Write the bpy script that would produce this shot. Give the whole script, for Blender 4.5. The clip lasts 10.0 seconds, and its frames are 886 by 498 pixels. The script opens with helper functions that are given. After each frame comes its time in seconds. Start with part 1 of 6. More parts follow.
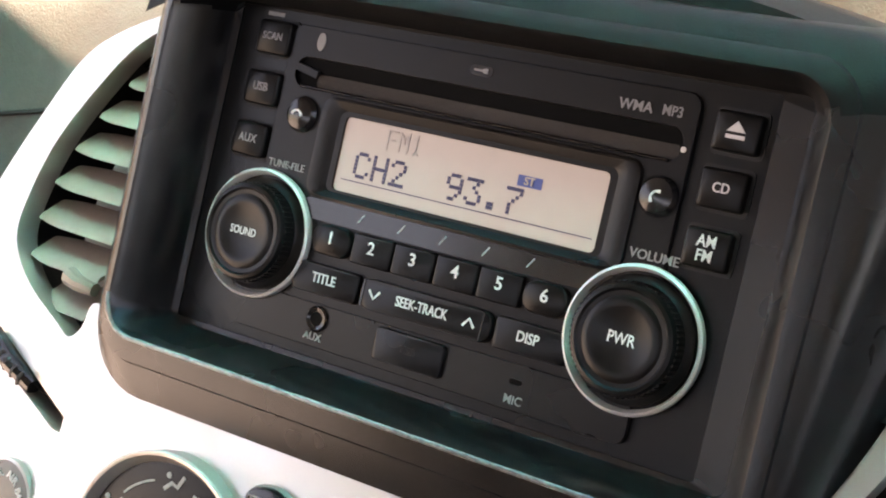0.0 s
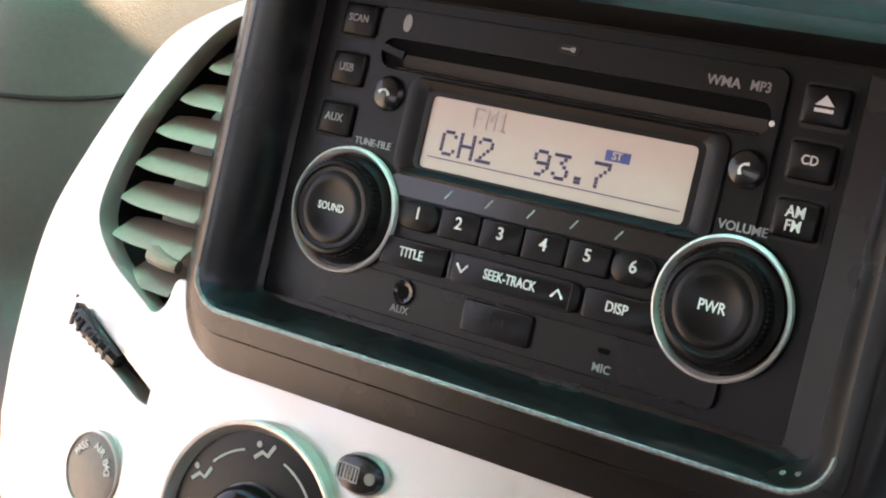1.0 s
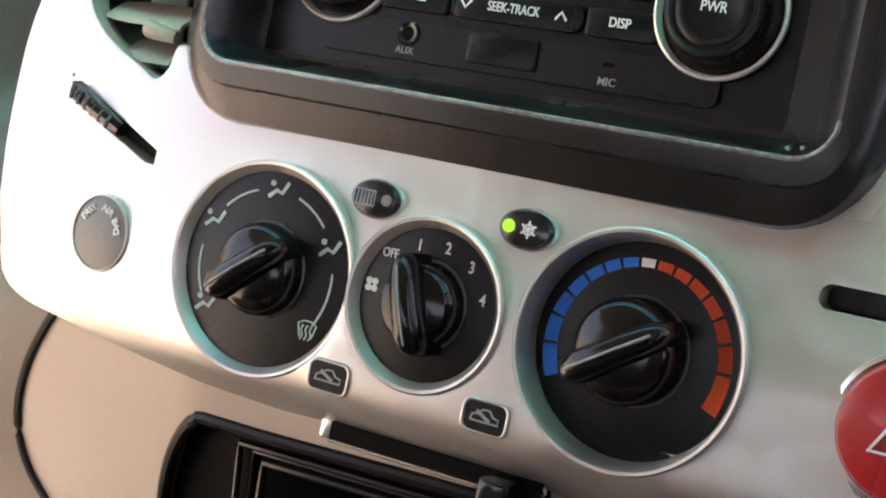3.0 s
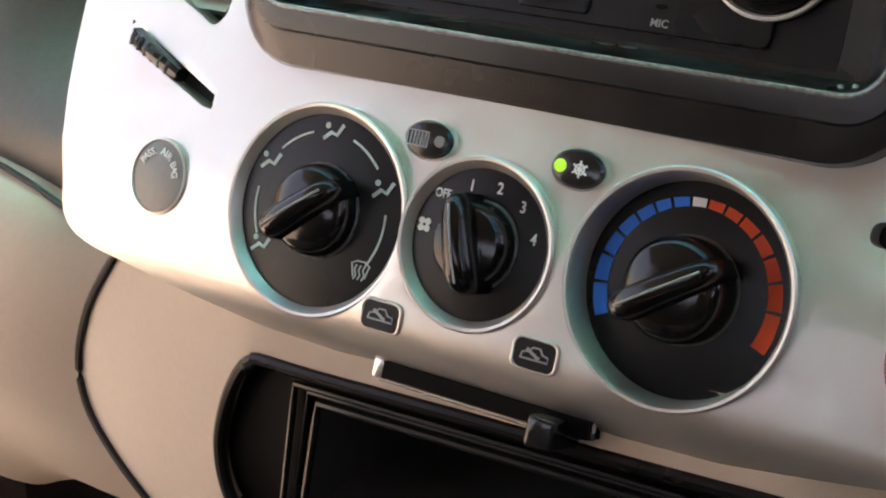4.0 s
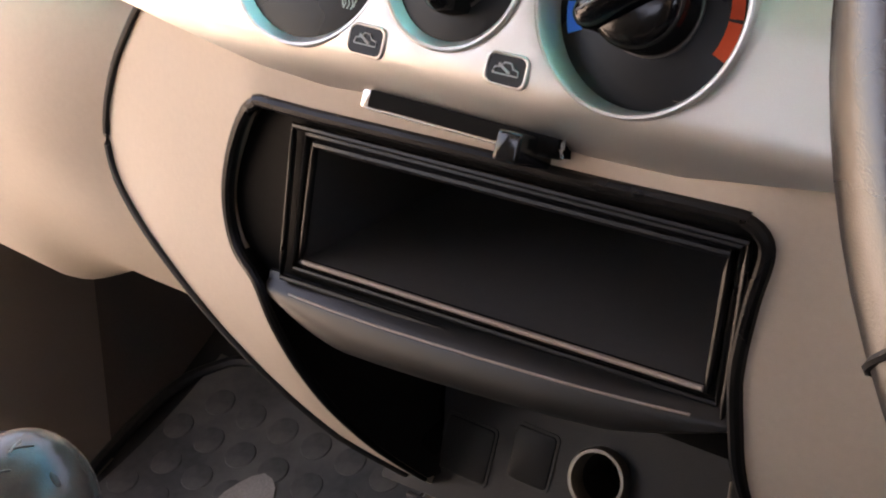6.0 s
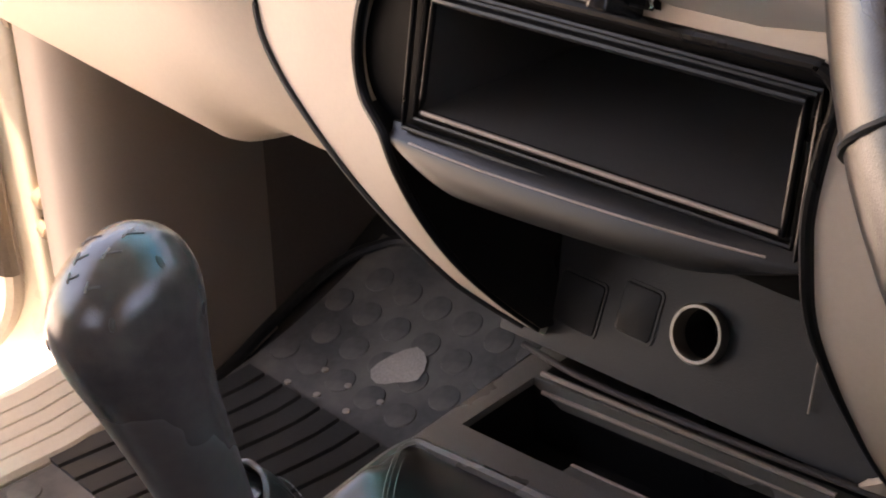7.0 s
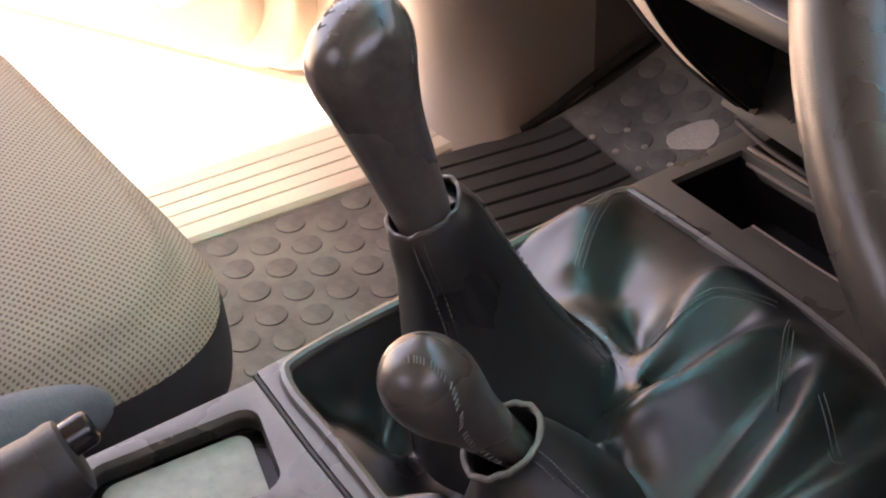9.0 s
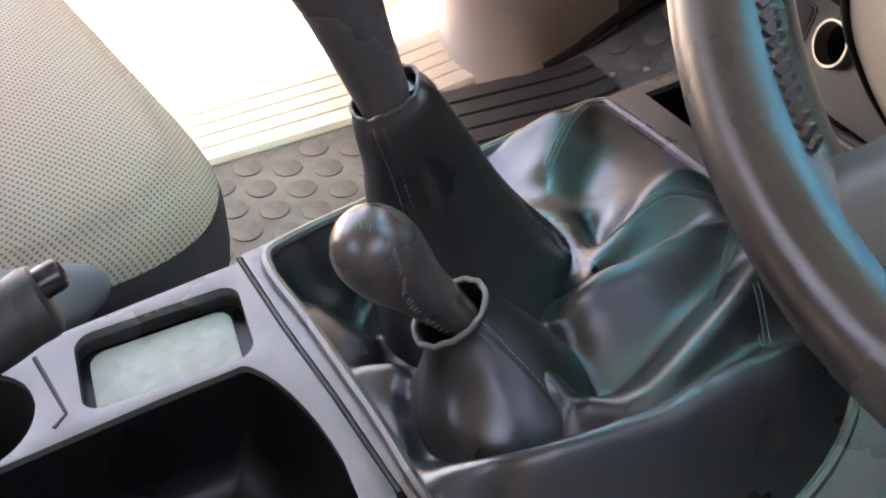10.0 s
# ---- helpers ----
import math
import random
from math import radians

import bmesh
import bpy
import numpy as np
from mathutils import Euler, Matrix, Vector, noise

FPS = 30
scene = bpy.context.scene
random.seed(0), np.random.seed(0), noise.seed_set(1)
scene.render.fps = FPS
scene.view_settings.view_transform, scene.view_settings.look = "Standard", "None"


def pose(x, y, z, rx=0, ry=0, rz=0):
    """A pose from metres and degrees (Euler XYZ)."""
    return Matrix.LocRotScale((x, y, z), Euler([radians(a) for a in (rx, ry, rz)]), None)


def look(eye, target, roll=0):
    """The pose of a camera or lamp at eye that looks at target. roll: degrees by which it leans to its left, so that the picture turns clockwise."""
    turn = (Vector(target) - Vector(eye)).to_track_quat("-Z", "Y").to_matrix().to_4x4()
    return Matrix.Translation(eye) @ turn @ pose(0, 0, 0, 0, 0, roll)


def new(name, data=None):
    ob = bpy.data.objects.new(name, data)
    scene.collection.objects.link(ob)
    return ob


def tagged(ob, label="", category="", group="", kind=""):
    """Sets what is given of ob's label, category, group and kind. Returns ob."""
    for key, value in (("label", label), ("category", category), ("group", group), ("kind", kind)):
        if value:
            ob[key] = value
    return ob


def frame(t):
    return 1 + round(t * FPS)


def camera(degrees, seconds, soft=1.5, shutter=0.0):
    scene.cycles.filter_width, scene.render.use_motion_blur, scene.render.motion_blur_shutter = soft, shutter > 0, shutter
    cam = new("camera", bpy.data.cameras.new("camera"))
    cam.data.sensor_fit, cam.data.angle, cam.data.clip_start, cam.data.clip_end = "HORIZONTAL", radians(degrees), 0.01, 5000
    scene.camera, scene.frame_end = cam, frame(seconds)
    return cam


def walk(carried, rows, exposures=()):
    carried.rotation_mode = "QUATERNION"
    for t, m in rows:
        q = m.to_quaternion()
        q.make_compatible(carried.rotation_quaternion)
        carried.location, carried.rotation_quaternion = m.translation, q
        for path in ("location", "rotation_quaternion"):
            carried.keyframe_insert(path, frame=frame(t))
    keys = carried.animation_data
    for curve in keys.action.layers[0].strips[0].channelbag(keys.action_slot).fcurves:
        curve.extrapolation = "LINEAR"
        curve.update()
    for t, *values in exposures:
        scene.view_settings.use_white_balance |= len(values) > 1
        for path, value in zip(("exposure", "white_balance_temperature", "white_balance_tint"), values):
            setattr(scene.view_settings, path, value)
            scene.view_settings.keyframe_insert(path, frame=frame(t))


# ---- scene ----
cam = camera(33.56, 10.0, soft=2.0)
PATH = [
    (0.0, (0.2215, -0.3257, 0.8457), (0.0117, -0.0187, 0.6982), 0.55),
    (0.5, (0.2186, -0.3415, 0.8505), (0.0057, -0.0365, 0.7035), 0.54),
    (1.0, (0.2101, -0.3516, 0.8401), (-0.0014, -0.0446, 0.6950), 0.61),
    (1.5, (0.2101, -0.3511, 0.8251), (0.0128, -0.0348, 0.6801), 0.74),
    (2.0, (0.2052, -0.3698, 0.8090), (0.0200, -0.0476, 0.6612), 0.59),
    (2.5, (0.2076, -0.3943, 0.7911), (0.0214, -0.0738, 0.6406), 0.28),
    (2.7, (0.2051, -0.4040, 0.7838), (0.0207, -0.0822, 0.6342), 0.66),
    (4.0, (0.2124, -0.4148, 0.7675), (0.0137, -0.1045, 0.6118), 0.05),
    (4.5, (0.2204, -0.4179, 0.7551), (0.0132, -0.1148, 0.5964), -0.11),
    (5.0, (0.2387, -0.4189, 0.7355), (0.0280, -0.1206, 0.5726), -0.00),
    (5.2, (0.2443, -0.4134, 0.7291), (0.0320, -0.1174, 0.5637), 0.06),
    (6.3, (0.2828, -0.4237, 0.7009), (0.0543, -0.1449, 0.5275), -0.08),
    (6.5, (0.2930, -0.4259, 0.6962), (0.0583, -0.1546, 0.5191), -0.41),
    (7.0, (0.3208, -0.4315, 0.7029), (0.0671, -0.1877, 0.5127), -1.32),
    (7.5, (0.3577, -0.4347, 0.7330), (0.0870, -0.2259, 0.5253), -2.20),
    (8.0, (0.4013, -0.4346, 0.7609), (0.1218, -0.2570, 0.5365), -3.00),
    (8.5, (0.4387, -0.4397, 0.7780), (0.1546, -0.2836, 0.5435), -3.69),
    (9.0, (0.4621, -0.4433, 0.7717), (0.1739, -0.3049, 0.5312), -4.17),
    (9.5, (0.4947, -0.4244, 0.7555), (0.2033, -0.2973, 0.5128), -4.22),
    (10.0, (0.5333, -0.4262, 0.7666), (0.2417, -0.3072, 0.5200), -4.26),
]
EXPOSURES = [(0.0, 2.5, 9900, 31), (1.5, 2.4, 9900, 30), (2.5, 2.4, 9900, 29), (4.5, 2.2, 9900, 30), (6.5, 2.95, 9600, 30), (8.0, 3.15, 10000, 33), (9.0, 3.38, 10800, 38), (9.5, 3.62, 9700, 29), (10.0, 3.80, 9100, 29)]
walk(cam, [(t, look(eye, target, roll)) for t, eye, target, roll in PATH], EXPOSURES)

# ---- world, sun, exposure ----
world = bpy.data.worlds.new("sky")
scene.world = world
world.use_nodes = True
wn = world.node_tree.nodes
sky = wn.new("ShaderNodeTexSky")
sky.sky_type, sky.sun_disc = "NISHITA", False
SUN_EL, SUN_AZ = radians(76), radians(-168)   # azimuth from +y towards +x
sky.sun_elevation, sky.sun_rotation = SUN_EL, SUN_AZ
wn["Background"].inputs["Strength"].default_value = 0.15
world.node_tree.links.new(sky.outputs[0], wn["Background"].inputs["Color"])
sun = new("sun", bpy.data.lights.new("sun", "SUN"))
sun.data.energy, sun.data.angle, sun.data.color = 4.4, radians(0.6), (1.0, 0.93, 0.84)
to_sun = Vector((math.sin(SUN_AZ) * math.cos(SUN_EL), math.cos(SUN_AZ) * math.cos(SUN_EL), math.sin(SUN_EL)))
sun.matrix_world = look(to_sun * 5, (0, 0, 0))

# ---- materials ----
MATS = {}


def material(name, base, rough=0.5, metal=0.0, vary=0.12, scale=60.0, bump=0.0, bump_scale=900.0, spec=0.5, coat=0.0, kind="noise", emit=None, wear=0.0):
    """A node material: colour varied at two scales, roughness varied, fine relief."""
    if name in MATS:
        return MATS[name]
    m = bpy.data.materials.new(name)
    m.use_nodes = True
    nt = m.node_tree
    n, ln = nt.nodes, nt.links.new
    b = n["Principled BSDF"]
    b.inputs["Metallic"].default_value = metal
    b.inputs["Specular IOR Level"].default_value = spec
    b.inputs["Coat Weight"].default_value = coat
    tc = n.new("ShaderNodeTexCoord")
    big, small = n.new("ShaderNodeTexNoise"), n.new("ShaderNodeTexNoise")
    big.inputs["Scale"].default_value, small.inputs["Scale"].default_value = scale * 0.25, scale * 6
    big.inputs["Detail"].default_value = small.inputs["Detail"].default_value = 4
    for t in (big, small):
        ln(tc.outputs["Object"], t.inputs["Vector"])
    add = n.new("ShaderNodeMath")
    add.operation = "ADD"
    ln(big.outputs["Fac"], add.inputs[0])
    ln(small.outputs["Fac"], add.inputs[1])
    ramp = n.new("ShaderNodeMapRange")
    ramp.inputs["From Min"].default_value, ramp.inputs["From Max"].default_value = 0.6, 1.4
    ramp.inputs["To Min"].default_value, ramp.inputs["To Max"].default_value = 1 - vary, 1 + vary
    ln(add.outputs[0], ramp.inputs["Value"])
    mul = n.new("ShaderNodeVectorMath")
    mul.operation = "SCALE"
    mul.inputs[0].default_value = base
    ln(ramp.outputs[0], mul.inputs["Scale"])
    ln(mul.outputs[0], b.inputs["Base Color"])
    rr = n.new("ShaderNodeMapRange")
    rr.inputs["From Min"].default_value, rr.inputs["From Max"].default_value = 0.3, 0.7
    rr.inputs["To Min"].default_value, rr.inputs["To Max"].default_value = max(rough - 0.07 - wear, 0.02), min(rough + 0.07, 1)
    ln(big.outputs["Fac"], rr.inputs["Value"])
    ln(rr.outputs[0], b.inputs["Roughness"])
    if bump:
        if kind == "leather":
            tx = n.new("ShaderNodeTexVoronoi")
            tx.feature = "DISTANCE_TO_EDGE"
            out = tx.outputs["Distance"]
        else:
            tx = n.new("ShaderNodeTexNoise")
            tx.inputs["Detail"].default_value = 3
            out = tx.outputs["Fac"]
        tx.inputs["Scale"].default_value = bump_scale
        ln(tc.outputs["Object"], tx.inputs["Vector"])
        bp = n.new("ShaderNodeBump")
        bp.inputs["Strength"].default_value, bp.inputs["Distance"].default_value = bump, 0.0004
        ln(out, bp.inputs["Height"])
        ln(bp.outputs[0], b.inputs["Normal"])
    if emit:
        b.inputs["Emission Color"].default_value = (*emit[0], 1)
        b.inputs["Emission Strength"].default_value = emit[1]
    MATS[name] = m
    return m


black_gloss = material("black_gloss_plastic", (0.012, 0.012, 0.013), 0.16, vary=0.1, spec=0.5)
black_satin = material("black_satin_plastic", (0.0042, 0.0042, 0.0045), 0.33, spec=0.26, bump=0.15, bump_scale=2600, wear=0.05)
surround_black = material("black_surround_plastic", (0.008, 0.008, 0.0088), 0.30, spec=0.55, bump=0.12, bump_scale=2600, wear=0.06)
# Surround plastic darkened and dulled where it would mirror the windscreen.
dulled_black = material("dulled_black_visor_plastic", (0.0045, 0.0045, 0.005), 0.5, spec=0.16, bump=0.3, bump_scale=1800)
black_key = material("black_key_plastic", (0.0045, 0.0045, 0.0048), 0.32, spec=0.24, bump=0.1, bump_scale=3000)
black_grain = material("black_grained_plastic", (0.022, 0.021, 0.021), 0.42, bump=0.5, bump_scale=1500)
pocket_black = material("grey_black_pocket_plastic", (0.060, 0.057, 0.054), 0.5, bump=0.5, bump_scale=1500)
recess_black = material("black_recess_plastic", (0.011, 0.0105, 0.0105), 0.5, spec=0.35, bump=0.4, bump_scale=1500)
black_deep = material("black_cavity_plastic", (0.008, 0.008, 0.008), 0.6)
dark_slot = material("brown_black_felt", (0.022, 0.017, 0.014), 0.7, bump=0.4, bump_scale=1200)
silver = material("silver_painted_plastic", (0.60, 0.57, 0.53), 0.40, metal=0.8, vary=0.04, scale=400, bump=0.05, bump_scale=4000)
silver_rim = material("silver_rim", (0.72, 0.71, 0.69), 0.25, metal=0.8, vary=0.03)
chrome = material("satin_chrome", (0.30, 0.27, 0.23), 0.42, metal=0.8, vary=0.05)
beige = material("beige_plastic", (0.50, 0.415, 0.33), 0.55, vary=0.05, bump=0.35, bump_scale=1400)
beige_light = material("light_beige_plastic", (0.43, 0.375, 0.31), 0.5, vary=0.05, bump=0.25, bump_scale=1400)
grey_pad = material("grey_grained_vinyl", (0.066, 0.064, 0.058), 0.5, bump=0.5, bump_scale=1100)
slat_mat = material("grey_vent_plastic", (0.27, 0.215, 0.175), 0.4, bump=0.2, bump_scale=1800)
white_print = material("white_print", (0.75, 0.75, 0.74), 0.5, vary=0.03)
ring_dark = material("worn_dark_ring", (0.06, 0.06, 0.06), 0.3, vary=0.5, scale=300)
grey_print = material("grey_print", (0.30, 0.30, 0.30), 0.5, vary=0.05)
green_print = material("pale_green_print", (0.40, 0.50, 0.48), 0.5, vary=0.05)
blue_print = material("blue_print", (0.0, 0.19, 0.74), 0.6, vary=0.05, spec=0.15)
red_print = material("red_print", (0.62, 0.07, 0.03), 0.6, vary=0.05, spec=0.15)
lcd_mat = material("lcd_backlit", (0.36, 0.34, 0.325), 0.35, vary=0.04, scale=30, emit=((0.85, 0.78, 0.72), 0.035))
lcd_ink = material("lcd_segment", (0.03, 0.035, 0.10), 0.4)
lcd_faint = material("lcd_faint_segment", (0.36, 0.335, 0.32), 0.4)
lcd_blue = material("lcd_blue_box", (0.05, 0.09, 0.30), 0.4)
green_lamp = material("green_indicator", (0.2, 0.6, 0.05), 0.3, emit=((0.35, 1.0, 0.05), 0.12))
red_plastic = material("red_plastic", (0.45, 0.02, 0.025), 0.25, coat=0.3)
airbag_grey = material("grey_indicator_lens", (0.16, 0.15, 0.14), 0.35)
leather = material("black_leather", (0.013, 0.013, 0.0145), 0.37, spec=0.9, vary=0.12, bump=0.03, bump_scale=900, kind="leather", wear=0.05)
leather_worn = material("worn_black_leather", (0.062, 0.053, 0.050), 0.31, spec=0.7, vary=0.25, scale=40, bump=0.16, bump_scale=1100, kind="leather", wear=0.1)
wheel_leather = material("grey_wheel_leather", (0.024, 0.021, 0.020), 0.27, spec=1.0, vary=0.15, bump=0.2, bump_scale=1300, kind="leather")
spoke_grey = material("grey_spoke_plastic", (0.05, 0.047, 0.045), 0.34, bump=0.2, bump_scale=1500)
mark_pale = material("rubbed_pale_leather", (0.26, 0.23, 0.21), 0.35)
lining = material("pale_leather_lining", (0.15, 0.135, 0.125), 0.6, vary=0.3, scale=150, bump=0.6, bump_scale=900)
mark_grey = material("dark_embossed_leather", (0.035, 0.031, 0.030), 0.4)
knob_gloss = material("knob_gloss_plastic", (0.005, 0.005, 0.0052), 0.14, vary=0.1, spec=0.4)
# Pale grey for the highlight along the surround's lower lip.
lip_highlight = material("pale_highlight_plastic", (0.22, 0.215, 0.205), 0.25, vary=0.6, scale=120, spec=0.8)
# Paler than the other beige trim: sun on the sill put into its colour.
scuff_sunlit = material("sunlit_scuff_plastic", (0.62, 0.57, 0.46), 0.42, vary=0.06, bump=0.25, bump_scale=1400)
ledge_black = material("satin_ledge_plastic", (0.010, 0.0098, 0.0096), 0.36, spec=0.36, bump=0.2, bump_scale=1800)
ring_silver = material("satin_silver_ring", (0.78, 0.77, 0.75), 0.34, metal=0.35, vary=0.04)
black_matte = material("black_matte_plastic", (0.0028, 0.0028, 0.0028), 0.6, spec=0.06)
# Pale tone of the painted sun patch; the mat's nubs share it.
pale_mat_spots = material("pale_mat_spots", (0.30, 0.27, 0.24), 0.9, vary=0.3, scale=80, bump=0.5, bump_scale=500)
thread = material("grey_thread", (0.17, 0.17, 0.165), 0.7)
console_grey = material("dark_grey_console_plastic", (0.080, 0.075, 0.066), 0.36, spec=0.8, bump=0.5, bump_scale=1300, wear=0.08)
rubber = material("black_rubber_mat", (0.05, 0.05, 0.048), 0.6, vary=0.3, scale=25, bump=0.3, bump_scale=600)
rib_rubber = material("black_ribbed_rubber", (0.020, 0.020, 0.019), 0.5, vary=0.25, scale=40, bump=0.3, bump_scale=600)
pad_rubber = material("grey_ribbed_pad", (0.32, 0.32, 0.29), 0.75, vary=0.25, scale=500, bump=0.6, bump_scale=1200)
# Dark brown that stands for the shade deep in the footwell.
footwell_shade = material("dark_brown_shade", (0.105, 0.088, 0.078), 0.9, bump=0.6, bump_scale=700)
carpet = material("black_carpet", (0.018, 0.017, 0.016), 0.95, bump=1.0, bump_scale=700)
seal_brown = material("brown_grey_rubber", (0.34, 0.29, 0.24), 0.6)
# Darker copy of the beige plastic, with the footwell's shade in its colour.
shaded_kick_beige = material("shaded_beige_plastic", (0.29, 0.24, 0.20), 0.55, vary=0.05, bump=0.3, bump_scale=1400)
seat_side = material("dark_grey_vinyl", (0.03, 0.03, 0.032), 0.6, bump=0.4, bump_scale=900)
grey_knit = material("blue_grey_knit", (0.12, 0.135, 0.145), 0.85, bump=0.8, bump_scale=500)
car_paint = material("beige_car_paint", (0.60, 0.55, 0.46), 0.3, vary=0.03, coat=0.5)
concrete = material("pale_concrete", (0.55, 0.53, 0.49), 0.9, vary=0.15, scale=6, bump=0.5, bump_scale=80)
headliner = material("grey_beige_headliner", (0.18, 0.17, 0.157), 0.9, vary=0.05, bump=0.4, bump_scale=600)
hinge_metal = material("brown_hinge_metal", (0.25, 0.19, 0.14), 0.5, metal=0.4)


def seat_fabric():
    """Beige perforated mesh cloth: dark round holes on a diagonal raster."""
    m = material("beige_mesh_cloth", (0.33, 0.270, 0.210), 0.85, vary=0.06, bump=0.3, bump_scale=900)
    nt = m.node_tree
    n, ln = nt.nodes, nt.links.new
    b = n["Principled BSDF"]
    tc = n.new("ShaderNodeTexCoord")
    mp = n.new("ShaderNodeMapping")
    mp.inputs["Rotation"].default_value = (0, 0, radians(45))
    ln(tc.outputs["UV"], mp.inputs["Vector"])
    vo = n.new("ShaderNodeTexVoronoi")
    vo.inputs["Scale"].default_value, vo.inputs["Randomness"].default_value = 1.0, 0.0
    vo.voronoi_dimensions = "2D"
    ln(mp.outputs[0], vo.inputs["Vector"])
    st = n.new("ShaderNodeMapRange")
    st.inputs["From Min"].default_value, st.inputs["From Max"].default_value = 0.22, 0.34
    ln(vo.outputs["Distance"], st.inputs["Value"])
    mx = n.new("ShaderNodeMix")
    mx.data_type = "RGBA"
    mx.inputs["A"].default_value = (0.13, 0.105, 0.08, 1)
    old = b.inputs["Base Color"].links[0].from_socket
    ln(old, mx.inputs["B"])
    ln(st.outputs[0], mx.inputs["Factor"])
    ln(mx.outputs["Result"], b.inputs["Base Color"])
    bp = n.new("ShaderNodeBump")
    bp.inputs["Strength"].default_value, bp.inputs["Distance"].default_value = 0.6, 0.0006
    ln(st.outputs[0], bp.inputs["Height"])
    ln(bp.outputs[0], b.inputs["Normal"])
    return m


def dusty(m, dust, scale, low, high):
    """Lay uneven dust over a material."""
    n, ln = m.node_tree.nodes, m.node_tree.links.new
    b = n["Principled BSDF"]
    tc, nz, st, mx = n.new("ShaderNodeTexCoord"), n.new("ShaderNodeTexNoise"), n.new("ShaderNodeMapRange"), n.new("ShaderNodeMix")
    nz.inputs["Scale"].default_value, nz.inputs["Detail"].default_value, nz.inputs["Roughness"].default_value = scale, 6, 0.6
    st.inputs["From Min"].default_value, st.inputs["From Max"].default_value = low, high
    mx.data_type = "RGBA"
    mx.inputs["B"].default_value = (*dust, 1)
    ln(tc.outputs["Object"], nz.inputs["Vector"])
    ln(nz.outputs["Fac"], st.inputs["Value"])
    ln(b.inputs["Base Color"].links[0].from_socket, mx.inputs["A"])
    ln(st.outputs[0], mx.inputs["Factor"])
    ln(mx.outputs["Result"], b.inputs["Base Color"])


dusty(rubber, (0.13, 0.122, 0.11), 9.0, 0.42, 0.68)
cloth = seat_fabric()
tinted = material("tinted_glass", (0.92, 0.95, 0.95), 0.07, vary=0.01)
shade_tint = material("teal_shade_glass", (0.06, 0.83, 0.98), 0.07, vary=0.01)
for glass in (tinted, shade_tint):
    glass.node_tree.nodes["Principled BSDF"].inputs["Transmission Weight"].default_value = 1.0

# ---- building helpers ----
DASH = Matrix.Translation((0, 0, 0.70)) @ Matrix.Rotation(radians(-22), 4, "X")


def D(u, d, v):
    """Dash frame to world: u across, d into the dash, v up along the radio's face."""
    return DASH @ Vector((u, d, v))


def part(name, bm, mat, parent=None, label="", smooth=35.0, bevel=0.0):
    """Link a bmesh as one mesh object under a thing or a part."""
    if bevel:
        es = [e for e in bm.edges if len(e.link_faces) == 2 and e.calc_face_angle(0) > 0.6]
        bmesh.ops.bevel(bm, geom=es, offset=bevel, segments=2, profile=0.6, affect="EDGES", clamp_overlap=True)
    bmesh.ops.recalc_face_normals(bm, faces=bm.faces[:])
    for f in bm.faces:
        f.smooth = smooth > 0
    for e in bm.edges:
        if len(e.link_faces) == 2 and e.calc_face_angle(0) > radians(smooth):
            e.smooth = False
    me = bpy.data.meshes.new(name)
    bm.to_mesh(me)
    bm.free()
    me.materials.append(mat)
    ob = new(name, me)
    if parent is not None:
        ob.parent = parent
        ob.matrix_parent_inverse = parent.matrix_world.inverted()
    if label:
        ob["label"] = label
    return ob


def thing(name, label, category, at, group="", kind=""):
    ob = new(name)
    ob.matrix_world = Matrix.Translation(at)
    ob.empty_display_size = 0.02
    bpy.context.view_layer.update()
    return tagged(ob, label, category, group, kind)


def mapped(bm, m):
    bmesh.ops.transform(bm, matrix=m, verts=bm.verts[:])
    return bm


def rrect(u0, u1, v0, v1, r, n=5):
    """A rounded rectangle, anticlockwise."""
    r = min(r, (u1 - u0) / 2 - 1e-5, (v1 - v0) / 2 - 1e-5)
    out = []
    for cx, cy, a0 in ((u1 - r, v0 + r, -90), (u1 - r, v1 - r, 0), (u0 + r, v1 - r, 90), (u0 + r, v0 + r, 180)):
        for k in range(n + 1):
            a = radians(a0 + 90 * k / n)
            out.append((cx + r * math.cos(a), cy + r * math.sin(a)))
    return out


def circle(cx, cy, r, n=40, ry=None):
    return [(cx + r * math.cos(2 * math.pi * k / n), cy + (ry or r) * math.sin(2 * math.pi * k / n)) for k in range(n)]


def smooth_line(pts, n=6, closed=False):
    """A Catmull-Rom curve through points of any dimension."""
    P = [Vector(p) for p in pts]
    out = []
    last = len(P) if closed else len(P) - 1
    for i in range(last):
        if closed:
            a, b, c, d = P[i - 1], P[i], P[(i + 1) % len(P)], P[(i + 2) % len(P)]
        else:
            b, c = P[i], P[i + 1]
            a = P[i - 1] if i else b * 2 - c
            d = P[i + 2] if i + 2 < len(P) else c * 2 - b
        for k in range(n):
            t = k / n
            out.append(0.5 * ((2 * b) + (c - a) * t + (2 * a - 5 * b + 4 * c - d) * t * t + (3 * b - a - 3 * c + d) * t ** 3))
    if not closed:
        out.append(P[-1])
    return [tuple(p) for p in out]


